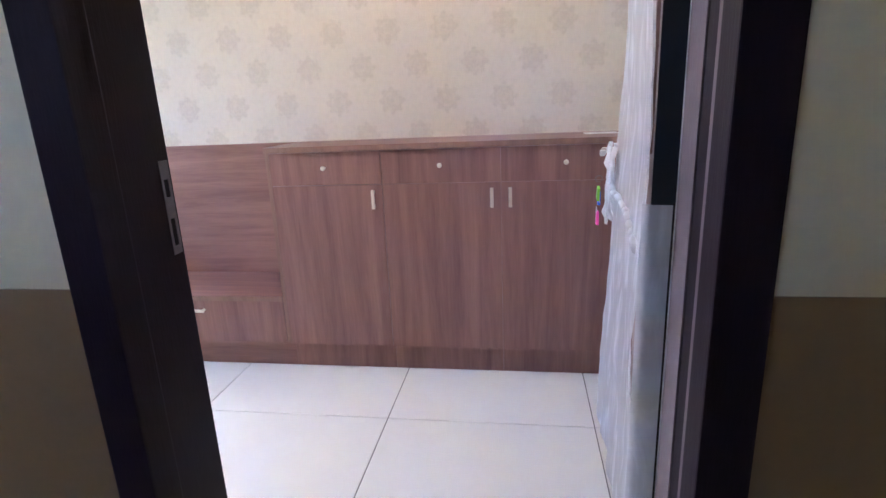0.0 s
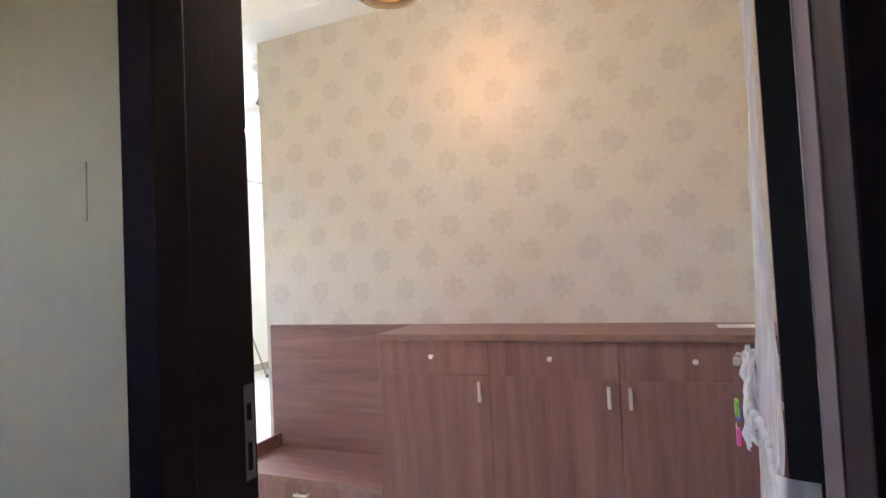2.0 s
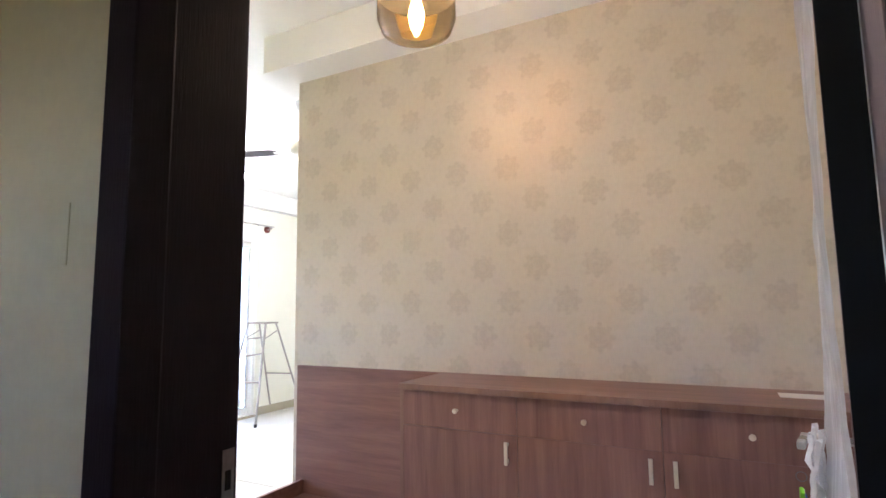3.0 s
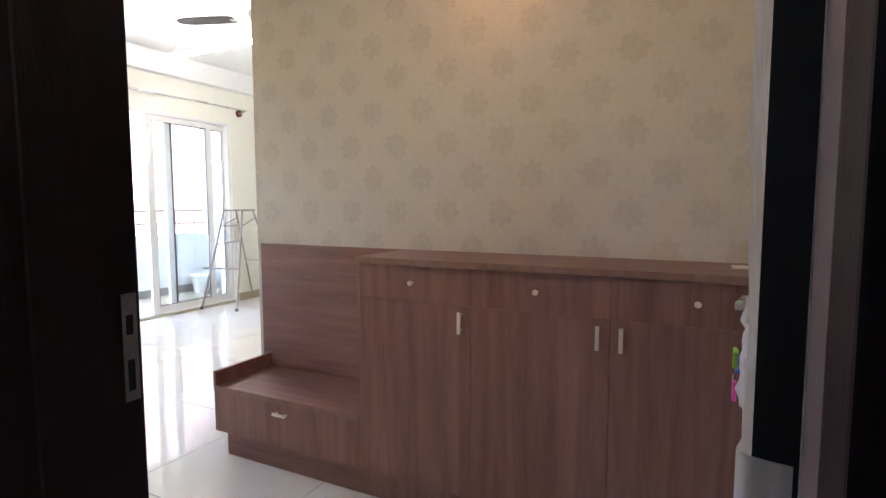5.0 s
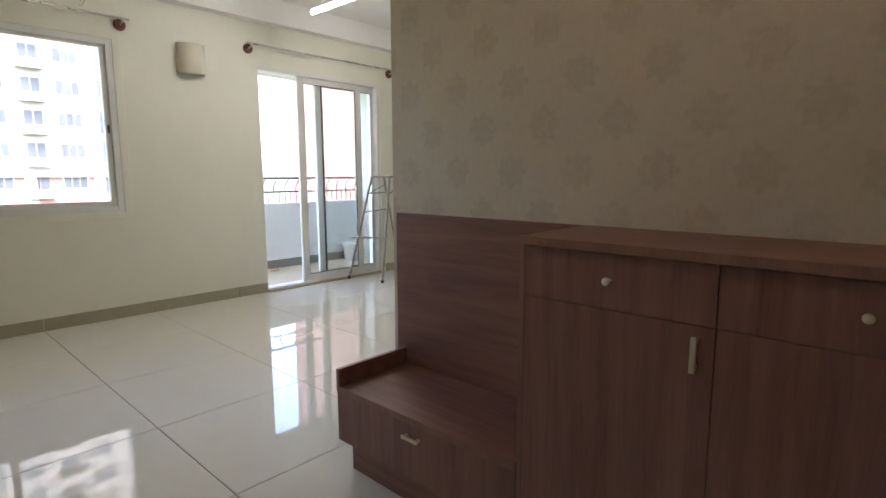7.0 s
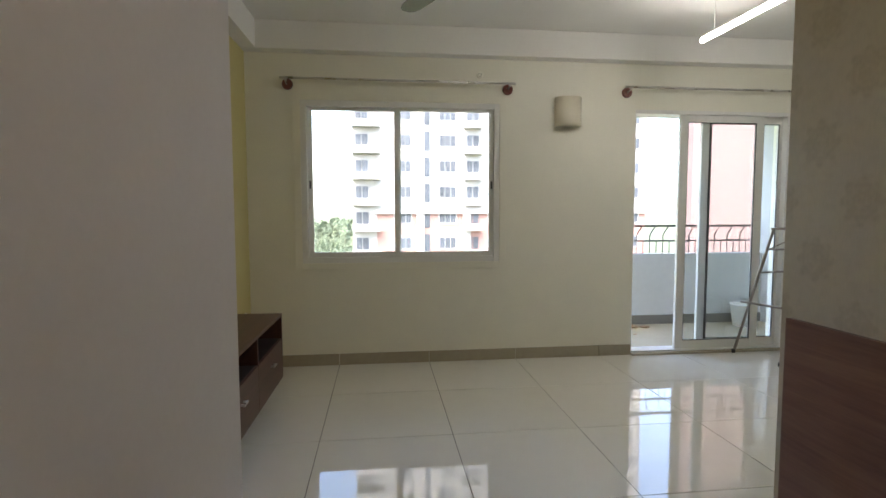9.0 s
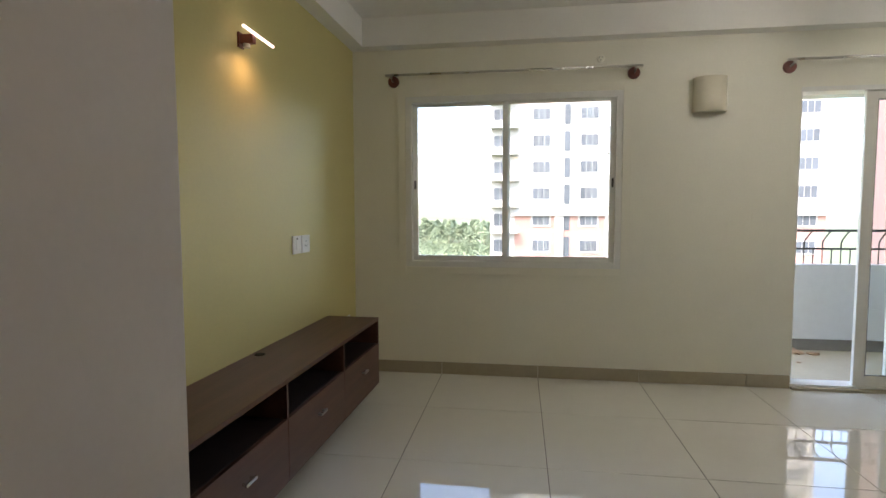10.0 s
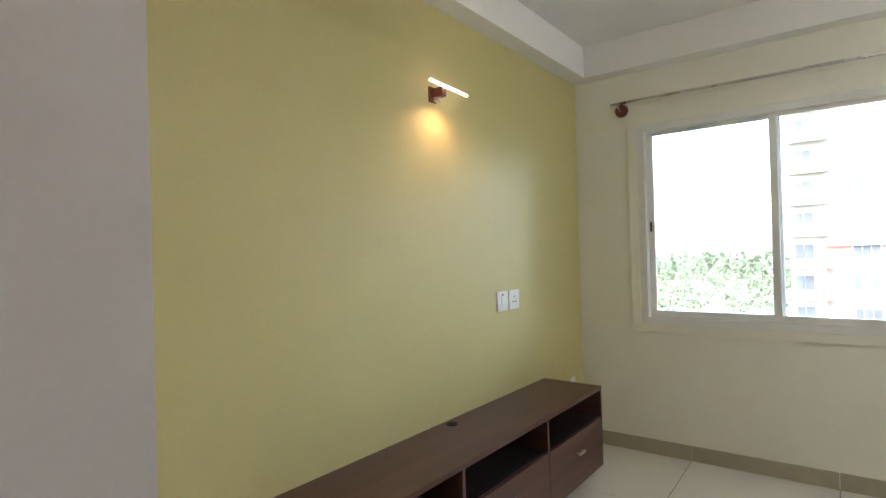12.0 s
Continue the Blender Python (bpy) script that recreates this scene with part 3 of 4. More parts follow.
def pendant_lamp():
    cx, cy, zt = PEND[0], PEND[1], 2.466
    ob = thing("pendant_lamp", "pendant lamp with black cap and amber glass drum, lit", "lamp", at=(cx, cy, FZ))
    o = (0, 0, zt - FZ)
    r = 0.128
    part("ceiling_rose", lathe(bmesh.new(), ((0, 0), (0.05, 0), (0.05, -0.02), (0.012, -0.03), (0, -0.03)), (0, 0, 0)), BLACK, ob, smooth=True)
    part("cord", rod(bmesh.new(), (0, 0, -0.02), (0, 0, zt - FZ), 0.004, seg=8), BLACK, ob)
    part("cap", lathe(bmesh.new(), ((0, 0), (r * 0.55, -0.004), (r * 0.86, -0.018), (r, -0.045), (r, -0.085), (r - 0.006, -0.085), (r - 0.006, -0.045), (0, -0.01)), o), BLACK, ob, "matt black metal cap", smooth=True)
    part("glass", lathe(bmesh.new(), ((r - 0.004, -0.086), (r - 0.003, -0.165), (r * 0.86, -0.205), (r * 0.5, -0.228), (0.03, -0.233), (0.0, -0.233)), o), AMBER, ob, "amber tinted glass drum", smooth=True).visible_shadow = False
    part("bulb_holder", lathe(bmesh.new(), ((0, -0.03), (0.018, -0.03), (0.018, -0.1), (0, -0.1)), o, 16), BRASS, ob, smooth=True)
    part("bulb", lathe(bmesh.new(), ((0.0, -0.076), (0.013, -0.078), (0.022, -0.105), (0.026, -0.13), (0.02, -0.165), (0.007, -0.195), (0, -0.2)), (0, 0, zt - FZ - 0.024), 20), FILAMENT, ob, "glowing filament bulb", smooth=True)
    return ob


AMBER = clear("amber_glass", (0.97, 0.72, 0.36), 0.02, 1.45)
FILAMENT = emitter("filament_glow", (1.0, 0.62, 0.22), 1.0)
TUBE = emitter("tube_glow", (1.0, 0.97, 0.92), 4.6)
WARMTUBE = emitter("warm_tube_glow", (1.0, 0.76, 0.68), 0.35)
pendant_lamp()
point_light("pendant_light", (PEND[0], PEND[1], 2.302), 1.7, (1.0, 0.80, 0.56), 0.03)


# extra spot, no part of the pendant: adds the warm oval on the wallpaper
glow = new("added_wall_glow", bpy.data.lights.new("added_wall_glow", "SPOT"))
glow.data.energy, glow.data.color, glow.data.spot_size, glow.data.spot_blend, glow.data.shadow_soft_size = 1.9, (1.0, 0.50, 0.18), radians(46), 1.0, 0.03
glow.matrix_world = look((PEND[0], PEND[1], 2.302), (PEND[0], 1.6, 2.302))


unit = LIVING


def tube_lamp():
    ob = thing("linear_lamp", "slim linear tube lamp hung under the ceiling, lit", "lamp", at=(0.83, 2.82, 2.654))
    part("housing", cube(0, 1.2, -0.009, 0.009, 0.016, 0.030, 0.003), UPVC, ob)
    part("diffuser", rod(bmesh.new(), (0.0, 0, 0), (1.2, 0, 0), 0.019, seg=16), TUBE, ob, "glowing white tube", smooth=True)
    for x in (0.15, 1.05):
        part("hanger", rod(bmesh.new(), (x, 0, 0.04), (x, 0, CZ - 2.654), 0.003, seg=8), UPVC, ob)
    return ob


tube_lamp()


def wall_lamp():
    ob = thing("wall_lamp", "wall lamp with a glowing slim tube on a brown bracket", "lamp", at=(1.85, -0.7908, 2.22))
    ob.rotation_euler = (0, 0, -math.atan(0.022))
    part("back_plate", cube(-0.126, -0.074, 0.0, 0.010, -0.015, 0.062, 0.003), DARKRED, ob)
    part("arm", cube(-0.117, -0.083, 0.010, 0.0815, 0.004, 0.050, 0.005), DARKRED, ob)
    part("spot", rod(bmesh.new(), (-0.10, 0.038, 0.004), (-0.10, 0.038, -0.014), 0.018, seg=20), METAL, ob)
    part("tube", rod(bmesh.new(), (0.018, 0.09, 0.054), (-0.28, 0.09, 0.042), 0.0075, seg=14), WARMTUBE, ob, "glowing warm white tube", smooth=True)
    return ob


wall_lamp()
spot = new("wall_lamp_spot", bpy.data.lights.new("wall_lamp_spot", "SPOT"))
spot.data.energy, spot.data.color, spot.data.spot_size, spot.data.spot_blend, spot.data.shadow_soft_size = 0.2, (1.0, 0.58, 0.34), radians(165), 1.0, 0.03
spot.matrix_world = look((1.75 * LIVING, -0.655 * LIVING, 2.185 * LIVING), (1.70 * LIVING, -0.80 * LIVING, 1.6 * LIVING))


def fan(at, turn):
    ob = thing("ceiling_fan", "ceiling fan with dark grey blades and white hub", "fan", "ceiling fans", at=(*at, 2.55))
    part("rod", rod(bmesh.new(), (0, 0, 0.05), (0, 0, CZ - 2.55), 0.011), UPVC, ob)
    part("canopy", lathe(bmesh.new(), ((0, 0.38), (0.06, 0.38), (0.05, 0.33), (0.015, 0.30), (0, 0.30)), (0, 0, 0)), UPVC, ob, smooth=True)
    part("hub", lathe(bmesh.new(), ((0, 0.07), (0.06, 0.065), (0.095, 0.03), (0.095, -0.01), (0.06, -0.035), (0, -0.04)), (0, 0, 0)), UPVC, ob, "white motor hub", smooth=True)
    for k in range(3):
        m = Matrix.Rotation(radians(turn + 120 * k), 4, "Z") @ Matrix.Rotation(radians(3), 4, "X")
        bm = bmesh.new()
        ring_top = []
        for x, w in ((0.20, 0.045), (0.24, 0.062), (0.40, 0.066), (0.55, 0.058), (0.60, 0.045), (0.625, 0.02)):
            ring_top.append([bm.verts.new((x, s * w, z)) for s, z in ((-1, 0.003), (1, 0.003), (1, -0.003), (-1, -0.003))])
        for a, b in zip(ring_top, ring_top[1:]):
            for i in range(4):
                bm.faces.new((a[i], a[(i + 1) % 4], b[(i + 1) % 4], b[i]))
        bm.faces.new(ring_top[0])
        bm.faces.new(ring_top[-1])
        bm.transform(m)
        blade = part("blade", bm, FANBLADE, ob, "dark grey fan blade")
        bm = cube(0.07, 0.23, -0.02, 0.02, -0.006, -0.003, 0.001)
        bm.transform(m)
        part("blade_arm", bm, UPVC, blade)
    return ob


FANBLADE = material("dark_grey_fan_metal", (0.07, 0.065, 0.065), 0.4, scale=40, vary=0.1)
fan((2.69, 2.215), 200)
fan((2.03, 0.78), 203)


# ---- living room ----
def window():
    y0, y1, z0, z1 = WIN
    ob = thing("window_1", "white two-panel sliding window with plaster surround", "window", kind="structure", at=(0, y0, z0))
    w, h = y1 - y0, z1 - z0
    bm = bmesh.new()
    t = 0.05
    for a in ((-0.10, 0.012, 0, t, 0, h), (-0.10, 0.012, w - t, w, 0, h), (-0.10, 0.012, t, w - t, 0, t), (-0.10, 0.012, t, w - t, h - t, h)):
        box(bm, *a, 0.003)
    part("window_frame", bm, UPVC, ob)
    bm = bmesh.new()
    for a in ((0.0, 0.016, -0.062, -0.0, -0.055, h + 0.06), (0.0, 0.016, w, w + 0.062, -0.055, h + 0.06), (0.0, 0.016, 0, w, h, h + 0.06), (0.0, 0.016, 0, w, -0.055, 0)):
        box(bm, *a, 0.003)
    part("surround", bm, WHITE, ob, "off-white plaster band")
    for name, ya, yb, x in (("sash", t, 0.86, -0.075), ("sash", 0.80, w - t, -0.035)):
        bm = bmesh.new()
        s = 0.042
        for a in ((x, x + 0.028, ya, ya + s, t, h - t), (x, x + 0.028, yb - s, yb, t, h - t), (x, x + 0.028, ya + s, yb - s, t, t + s), (x, x + 0.028, ya + s, yb - s, h - t - s * 0.6, h - t)):
            box(bm, *a, 0.003)
        sash = part(name, bm, UPVC, ob)
        g = part("pane", cube(x + 0.011, x + 0.017, ya + s, yb - s, t + s, h - t - s * 0.6), GLASS, sash, "clear glass pane")
        g.visible_shadow = False
        part("latch", cube(x + 0.029, x + 0.036, (ya + 0.012 if ya < 0.3 else yb - 0.026), (ya + 0.026 if ya < 0.3 else yb - 0.012), 0.65, 0.72, 0.003), GASKET, sash)
    part("window_sill", cube(-0.23, -0.101, 0, w, -0.0, 0.03), UPVC, ob)
    return ob


window()


def balcony_door():
    y0, y1, z0, z1 = DOOR
    ob = thing("door_2", "white framed sliding glass balcony door slid partly open", "door", kind="structure", at=(0, y0, 0))
    w, h = y1 - y0, z1
    bm = bmesh.new()
    for a in ((-0.14, 0.008, w - 0.045, w, 0.0, h), (-0.14, 0.008, 0, w - 0.045, h - 0.035, h), (-0.14, 0.008, 0, w - 0.045, 0.0, 0.035), (-0.14, -0.02, 0.0, 0.02, 0.035, h - 0.035)):
        box(bm, *a, 0.003)
    part("door_frame", bm, UPVC, ob)
    bm = bmesh.new()
    for a in ((0.0, 0.014, w, w + 0.06, 0.10, h + 0.05),):
        box(bm, *a, 0.003)
    part("surround", bm, WHITE, ob)
    for ya, yb, x, sa, sb in ((0.452, 1.305, -0.045, 0.080, 0.078), (0.700, 1.529, -0.09, 0.075, 0.028)):
        bm = bmesh.new()
        for a in ((x, x + 0.032, ya, ya + sa, 0.036, h - 0.036), (x, x + 0.032, yb - sb, yb, 0.036, h - 0.036), (x, x + 0.032, ya + sa, yb - sb, 0.036, 0.115), (x, x + 0.032, ya + sa, yb - sb, h - 0.10, h - 0.036)):
            box(bm, *a, 0.003)
        panel = part("sliding_panel", bm, UPVC, ob)
        g = part("pane", cube(x + 0.013, x + 0.019, ya + sa, yb - sb, 0.115, h - 0.10), GLASS, panel, "clear glass pane")
        g.visible_shadow = False
        bm = bmesh.new()
        for a in ((x + 0.02, x + 0.028, ya + sa, ya + sa + (0.006 if x > -0.05 else 0.028), 0.115, h - 0.1), (x + 0.02, x + 0.028, yb - sb - 0.006, yb - sb, 0.115, h - 0.1), (x + 0.02, x + 0.028, ya + sa, yb - sb, 0.115, 0.121), (x + 0.02, x + 0.028, ya + sa, yb - sb, h - 0.106, h - 0.1)):
            box(bm, *a)
        part("gasket", bm, GASKET, panel, "dark rubber gasket")
    part("threshold", cube(0.009, 0.05, 0, w, 0.0, 0.022, 0.004), SKIRT, ob, "beige stone threshold")
    return ob


balcony_door()


def curtain_rod(ya, yb):
    ob = thing("curtain_rod", "slim steel curtain rod on round red-brown wooden brackets", "curtain rod", "curtain rods", at=(0, ya, 2.44))
    L = yb - ya
    part("rod", rod(bmesh.new(), (0.085, -0.05, 0.035), (0.085, L + 0.05, 0.035), 0.010), METAL, ob, smooth=True)
    for y in (0, L):
        b = part("bracket", rod(bmesh.new(), (0.0, y, 0), (0.02, y, 0), 0.047, 0.043, 28), DARKRED, ob, "round red-brown wooden rosette")
        bm = bmesh.new()
        rod(bm, (0.018, y, 0.0), (0.085, y, 0.012), 0.008)
        box(bm, 0.074, 0.096, y - 0.008, y + 0.008, 0.008, 0.028, 0.003)
        part("holder", bm, METAL, b)
    return ob


curtain_rod(-0.40, 1.51)
curtain_rod(2.625, 4.45)


def sconce():
    ob = thing("wall_sconce", "cream half-round ceramic wall sconce, unlit", "lamp", at=(0, 2.066, 2.12))
    bm = bmesh.new()
    seg, W, H, D = 20, 0.118, 0.26, 0.10
    rows = []
    for r, z in ((1.0, 0.0), (1.02, 0.004), (1.02, H), (0.95, H), (0.94, 0.012)):
        rows.append([bm.verts.new((D * r * math.sin(math.pi * k / seg) ** 0.7 if 0 < k < seg else 0.0, -W * r * math.cos(math.pi * k / seg), z)) for k in range(seg + 1)])
    for a, b in zip(rows, rows[1:]):
        for k in range(seg):
            bm.faces.new((a[k], a[k + 1], b[k + 1], b[k]))
    part("shade", bm, CERAMIC, ob, "cream glazed half-round shade", smooth=True)
    part("base", cube(0, 0.012, -0.10, 0.10, 0.01, 0.25), CERAMIC, ob)
    return ob


sconce()


def tv_unit():
    x0, x1, yb, yf, z0, z1 = 0.635, 2.83, -0.763, -0.372, 0.113, 0.598
    ob = thing("tv_unit", "long low dark walnut tv unit with open shelves over drawers", "tv unit", at=(x0, yb, 0))
    ob.rotation_euler = (0, 0, -math.atan(0.022))
    L, D = x1 - x0, yf - yb
    part("top", cube(0, L, 0.001, D, z1 - 0.022, z1, 0.0015), DARKWOOD, ob)
    part("bottom", cube(0.018, L - 0.018, 0.001, D - 0.02, z0, z0 + 0.018), DARKWOOD, ob)
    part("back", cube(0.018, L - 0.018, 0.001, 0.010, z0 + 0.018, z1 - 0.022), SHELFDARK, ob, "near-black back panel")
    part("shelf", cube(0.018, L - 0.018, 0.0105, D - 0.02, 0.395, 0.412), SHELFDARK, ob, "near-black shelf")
    for a, b in ((0, 0.018), (L - 0.018, L)):
        part("side_panel", cube(a, b, 0.001, D - 0.001, z0, z1 - 0.022, 0.001), DARKWOOD, ob)
    cuts = [0.0, 1.355 - x0, 2.095 - x0, L]
    for c in cuts[1:3]:
        part("divider", cube(c - 0.009, c + 0.009, 0.0105, D - 0.001, 0.4125, z1 - 0.0225, 0.001), DARKWOOD, ob)
    for a, b in zip(cuts, cuts[1:]):
        fr = part("drawer_front", cube(a + 0.002, b - 0.002, D - 0.0195, D, z0, 0.41, 0.0012), DARKWOOD, ob)
        bm = bmesh.new()
        c = (a + b) / 2
        box(bm, c - 0.04, c + 0.04, D + 0.016, D + 0.026, 0.296, 0.310, 0.003)
        for s in (-0.028, 0.028):
            box(bm, c + s - 0.005, c + s + 0.005, D, D + 0.018, 0.298, 0.308)
        part("handle", bm, METAL, fr, "brushed nickel handle")
    part("cable_grommet", rod(bmesh.new(), (1.73 - x0, 0.055, z1 + 0.0005), (1.73 - x0, 0.055, z1 + 0.004), 0.028, seg=24), BLACK, ob, "black plastic cable grommet")
    for a in (0.12, L / 2, L - 0.12):
        part("foot", cube(a - 0.03, a + 0.03, 0.04, 0.10, 0, z0 - 0.0005, 0.002), BLACK, ob)
    return ob


tv_unit()


def switch_plate(x0, x1, kind, z=1.155):
    ob = thing("wall_socket", "small white plastic socket plate on the olive wall", "socket", "sockets on the olive wall", at=((x0 + x1) / 2, -0.75 - 0.022 * (x0 + x1) / 2, z))
    ob.rotation_euler = (0, 0, -math.atan(0.022))
    w = (x1 - x0) / 2
    part("plate", cube(-w, w, 0, 0.009, -0.058, 0.058, 0.003), PLASTIC, ob)
    if kind:
        part("rocker", cube(-w * 0.28, w * 0.28, 0.009, 0.013, -0.03, 0.03, 0.002), PLASTIC, ob)
        part("indicator", cube(-0.01, 0.01, 0.0092, 0.0105, 0.035, 0.043), GASKET, ob)
    else:
        for dx, dz in ((0, 0.018), (-0.014, -0.012), (0.014, -0.012)):
            part("hole", rod(bmesh.new(), (dx, 0.0085, dz), (dx, 0.0100, dz), 0.005, seg=10), GASKET, ob)
    return ob


switch_plate(1.082, 1.202, 1)
switch_plate(0.950, 1.068, 0)
switch_plate(0.165, 0.245, 0, 0.46)
unit = 1.0
box_plate = thing("corridor_switch", "pale blank switch plate on the corridor wall", "switch", at=(4.55, -0.262, 1.53))
part("plate", cube(-0.02, 0.02, -0.0022, 0, -0.055, 0.055, 0.0008), GREEN, box_plate)
unit = LIVING
cap = thing("conduit_cover", "small white round conduit cover above the window", "conduit cover", at=(0, 1.26, 2.56))
part("disc", rod(bmesh.new(), (0, 0, 0), (0.008, 0, 0), 0.03, 0.026, 20), WHITE, cap)
for dy, dz in ((-0.012, 0.008), (0.012, 0.008), (0, -0.012)):
    part("screw", rod(bmesh.new(), (0.008, dy, dz), (0.010, dy, dz), 0.004, seg=8), GASKET, cap)
blank = thing("blank_plate", "off-white blank cover plate painted over on the wall", "cover plate", at=(0, 2.448, 1.331))
part("plate", cube(0, 0.004, -0.045, 0.045, -0.038, 0.038, 0.0015), WHITE, blank)


def ladder():
    ob = thing("step_ladder", "worn paint-spattered metal folding step ladder by the balcony door", "ladder", at=(0.3, 3.92, 0))
    A0, A1 = Vector((-0.245, -0.185, 0)), Vector((-0.10, 0.065, 1.185))
    B0, B1 = Vector((0.24, -0.09, 0)), Vector((0.11, 0.155, 1.185))
    C0, C1 = Vector((-0.32, 0.70, 0)), Vector((-0.13, 0.28, 1.185))
    D0, D1 = Vector((0.16, 0.80, 0)), Vector((0.08, 0.36, 1.185))
    for a, b in ((A0, A1), (B0, B1)):
        part("stile", rod(bmesh.new(), a, b, 0.0135, seg=10), ALU, ob)
    for a, b in ((C0, C1), (D0, D1)):
        part("rear_leg", rod(bmesh.new(), a, b, 0.0115, seg=10), ALU, ob)
    for f, g in ((0.66, 0.70), (0.845, 0.86)):
        part("rung", rod(bmesh.new(), A0.lerp(A1, f), B0.lerp(B1, g), 0.009, seg=10), ALU, ob)
    a, b = A0.lerp(A1, 0.415), B0.lerp(B1, 0.418)
    part("rung", rod(bmesh.new(), a + (a - b) * 0.24, b, 0.012, seg=10), ALU, ob, "longer rung standing out past the stile")
    bm = bmesh.new()
    prism(bm, [(p.x, p.y) for p in (A1 + Vector((-0.015, -0.015, 0)), B1 + Vector((0.02, -0.01, 0)), D1 + Vector((0.02, 0.02, 0)), C1 + Vector((-0.015, 0.02, 0)))], 1.185, 1.205)
    part("platform", bm, ALU, ob)
    part("brace", rod(bmesh.new(), B0.lerp(B1, 0.84), D0.lerp(D1, 0.93), 0.006, seg=8), ALU, ob)
    part("brace", rod(bmesh.new(), A0.lerp(A1, 0.84), C0.lerp(C1, 0.93), 0.006, seg=8), ALU, ob)
    part("rear_rung", rod(bmesh.new(), C0.lerp(C1, 0.45), D0.lerp(D1, 0.45), 0.009, seg=8), ALU, ob)
    for p in (A0, B0, C0, D0):
        part("rubber_foot", rod(bmesh.new(), p, p + Vector((0, 0, 0.035)), 0.018, seg=10), GASKET, ob)
    return ob


ladder()


# ---- balcony ----
BX = -1.36
structure("balcony_floor", cube(BX - 0.15, -0.23, 2.2, 5.3, -0.17, -0.02), SKIRT, "beige tiled balcony floor", "floor")
bm = bmesh.new()
box(bm, BX - 0.15, BX, 2.2, 5.1, -0.0195, 0.84)
structure("parapet", bm, BALCONY, "low white balcony parapet", "parapet")
structure("balcony_skirting", cube(BX, BX + 0.012, 2.2, 5.10, -0.0195, 0.09), GROUT, "grey balcony skirting", "baseboard")
structure("balcony_side_wall", cube(BX - 0.15, -0.231, 5.10, 5.30, -0.0195, 2.52), BALCONY, "white balcony side wall", "wall")
structure("balcony_ceiling", cube(BX - 0.3, -0.231, 2.0, 5.3, 2.5205, 2.75), BALCONY, "white balcony soffit", "ceiling")
structure("wing_wall", cube(-7.0, -6.4, 7.27, 14.0, -16, 24), RED, "pink-red outside wall of the next wing", "wall")


def railing():
    ob = thing("balcony_railing", "black wrought iron railing with curved bars on the parapet", "railing", at=(BX - 0.07, 2.2, 0.84))
    part("top_rail", cube(-0.02, 0.02, 0, 2.899, 0.325, 0.35, 0.004), IRON, ob)
    part("mid_rail", cube(-0.012, 0.012, 0, 2.899, 0.145, 0.165, 0.003), IRON, ob)
    for k in range(17):
        y = 0.09 + k * 0.17
        bm = bmesh.new()
        pts = [(0, y + 0.075 * max(0.0, j / 8 - 0.35) ** 1.3 / 0.571, 0.155 + 0.18 * j / 8) for j in range(9)]
        for a, b in zip(pts, pts[1:]):
            rod(bm, a, b, 0.008, seg=6)
        part("curved_bar", bm, IRON, ob)
        for dy in (0.0, 0.085):
            part("bar", rod(bmesh.new(), (0, y + dy, 0.0), (0, y + dy, 0.15), 0.006, seg=6), IRON, ob)
    return ob


railing()
buck = thing("bucket", "white plastic bucket standing on the balcony floor", "bucket", at=(BX + 0.22, 4.70, -0.02))
part("body", lathe(bmesh.new(), ((0, 0.003), (0.10, 0.0), (0.135, 0.25), (0.142, 0.25), (0.142, 0.262), (0.13, 0.262), (0.097, 0.01), (0, 0.01)), (0, 0, 0)), PLASTIC, buck, smooth=True)


def scrap(x, y, r, turn):
    ob = thing("dry_leaf_litter", "crumpled brown scrap lying on the balcony floor", "litter", "litter on the balcony", at=(x, y, -0.02))
    bm = bmesh.new()
    bmesh.ops.create_icosphere(bm, subdivisions=2, radius=r)
    for v in bm.verts:
        v.co *= 1 + 0.5 * noise.noise(v.co * 30 + Vector((turn, 0, 0)))
        v.co.z = max(0.0, v.co.z * 0.35)
    part("scrap", bm, LITTER, ob)


LITTER = material("dry_brown_litter", (0.25, 0.16, 0.09), 0.9, bump=0.5, scale=40, vary=0.3)
for k, (x, y, r) in enumerate(((-1.20, 3.15, 0.07), (-1.24, 3.32, 0.09), (-1.18, 3.48, 0.06), (-0.85, 3.2, 0.02))):
    scrap(x, y, r, k * 3.1)

# ---- outside ----
structure("ground", cube(-1500, 200, -1200, 1200, -17, -16), GRASS, "scrubby green open ground", "ground")


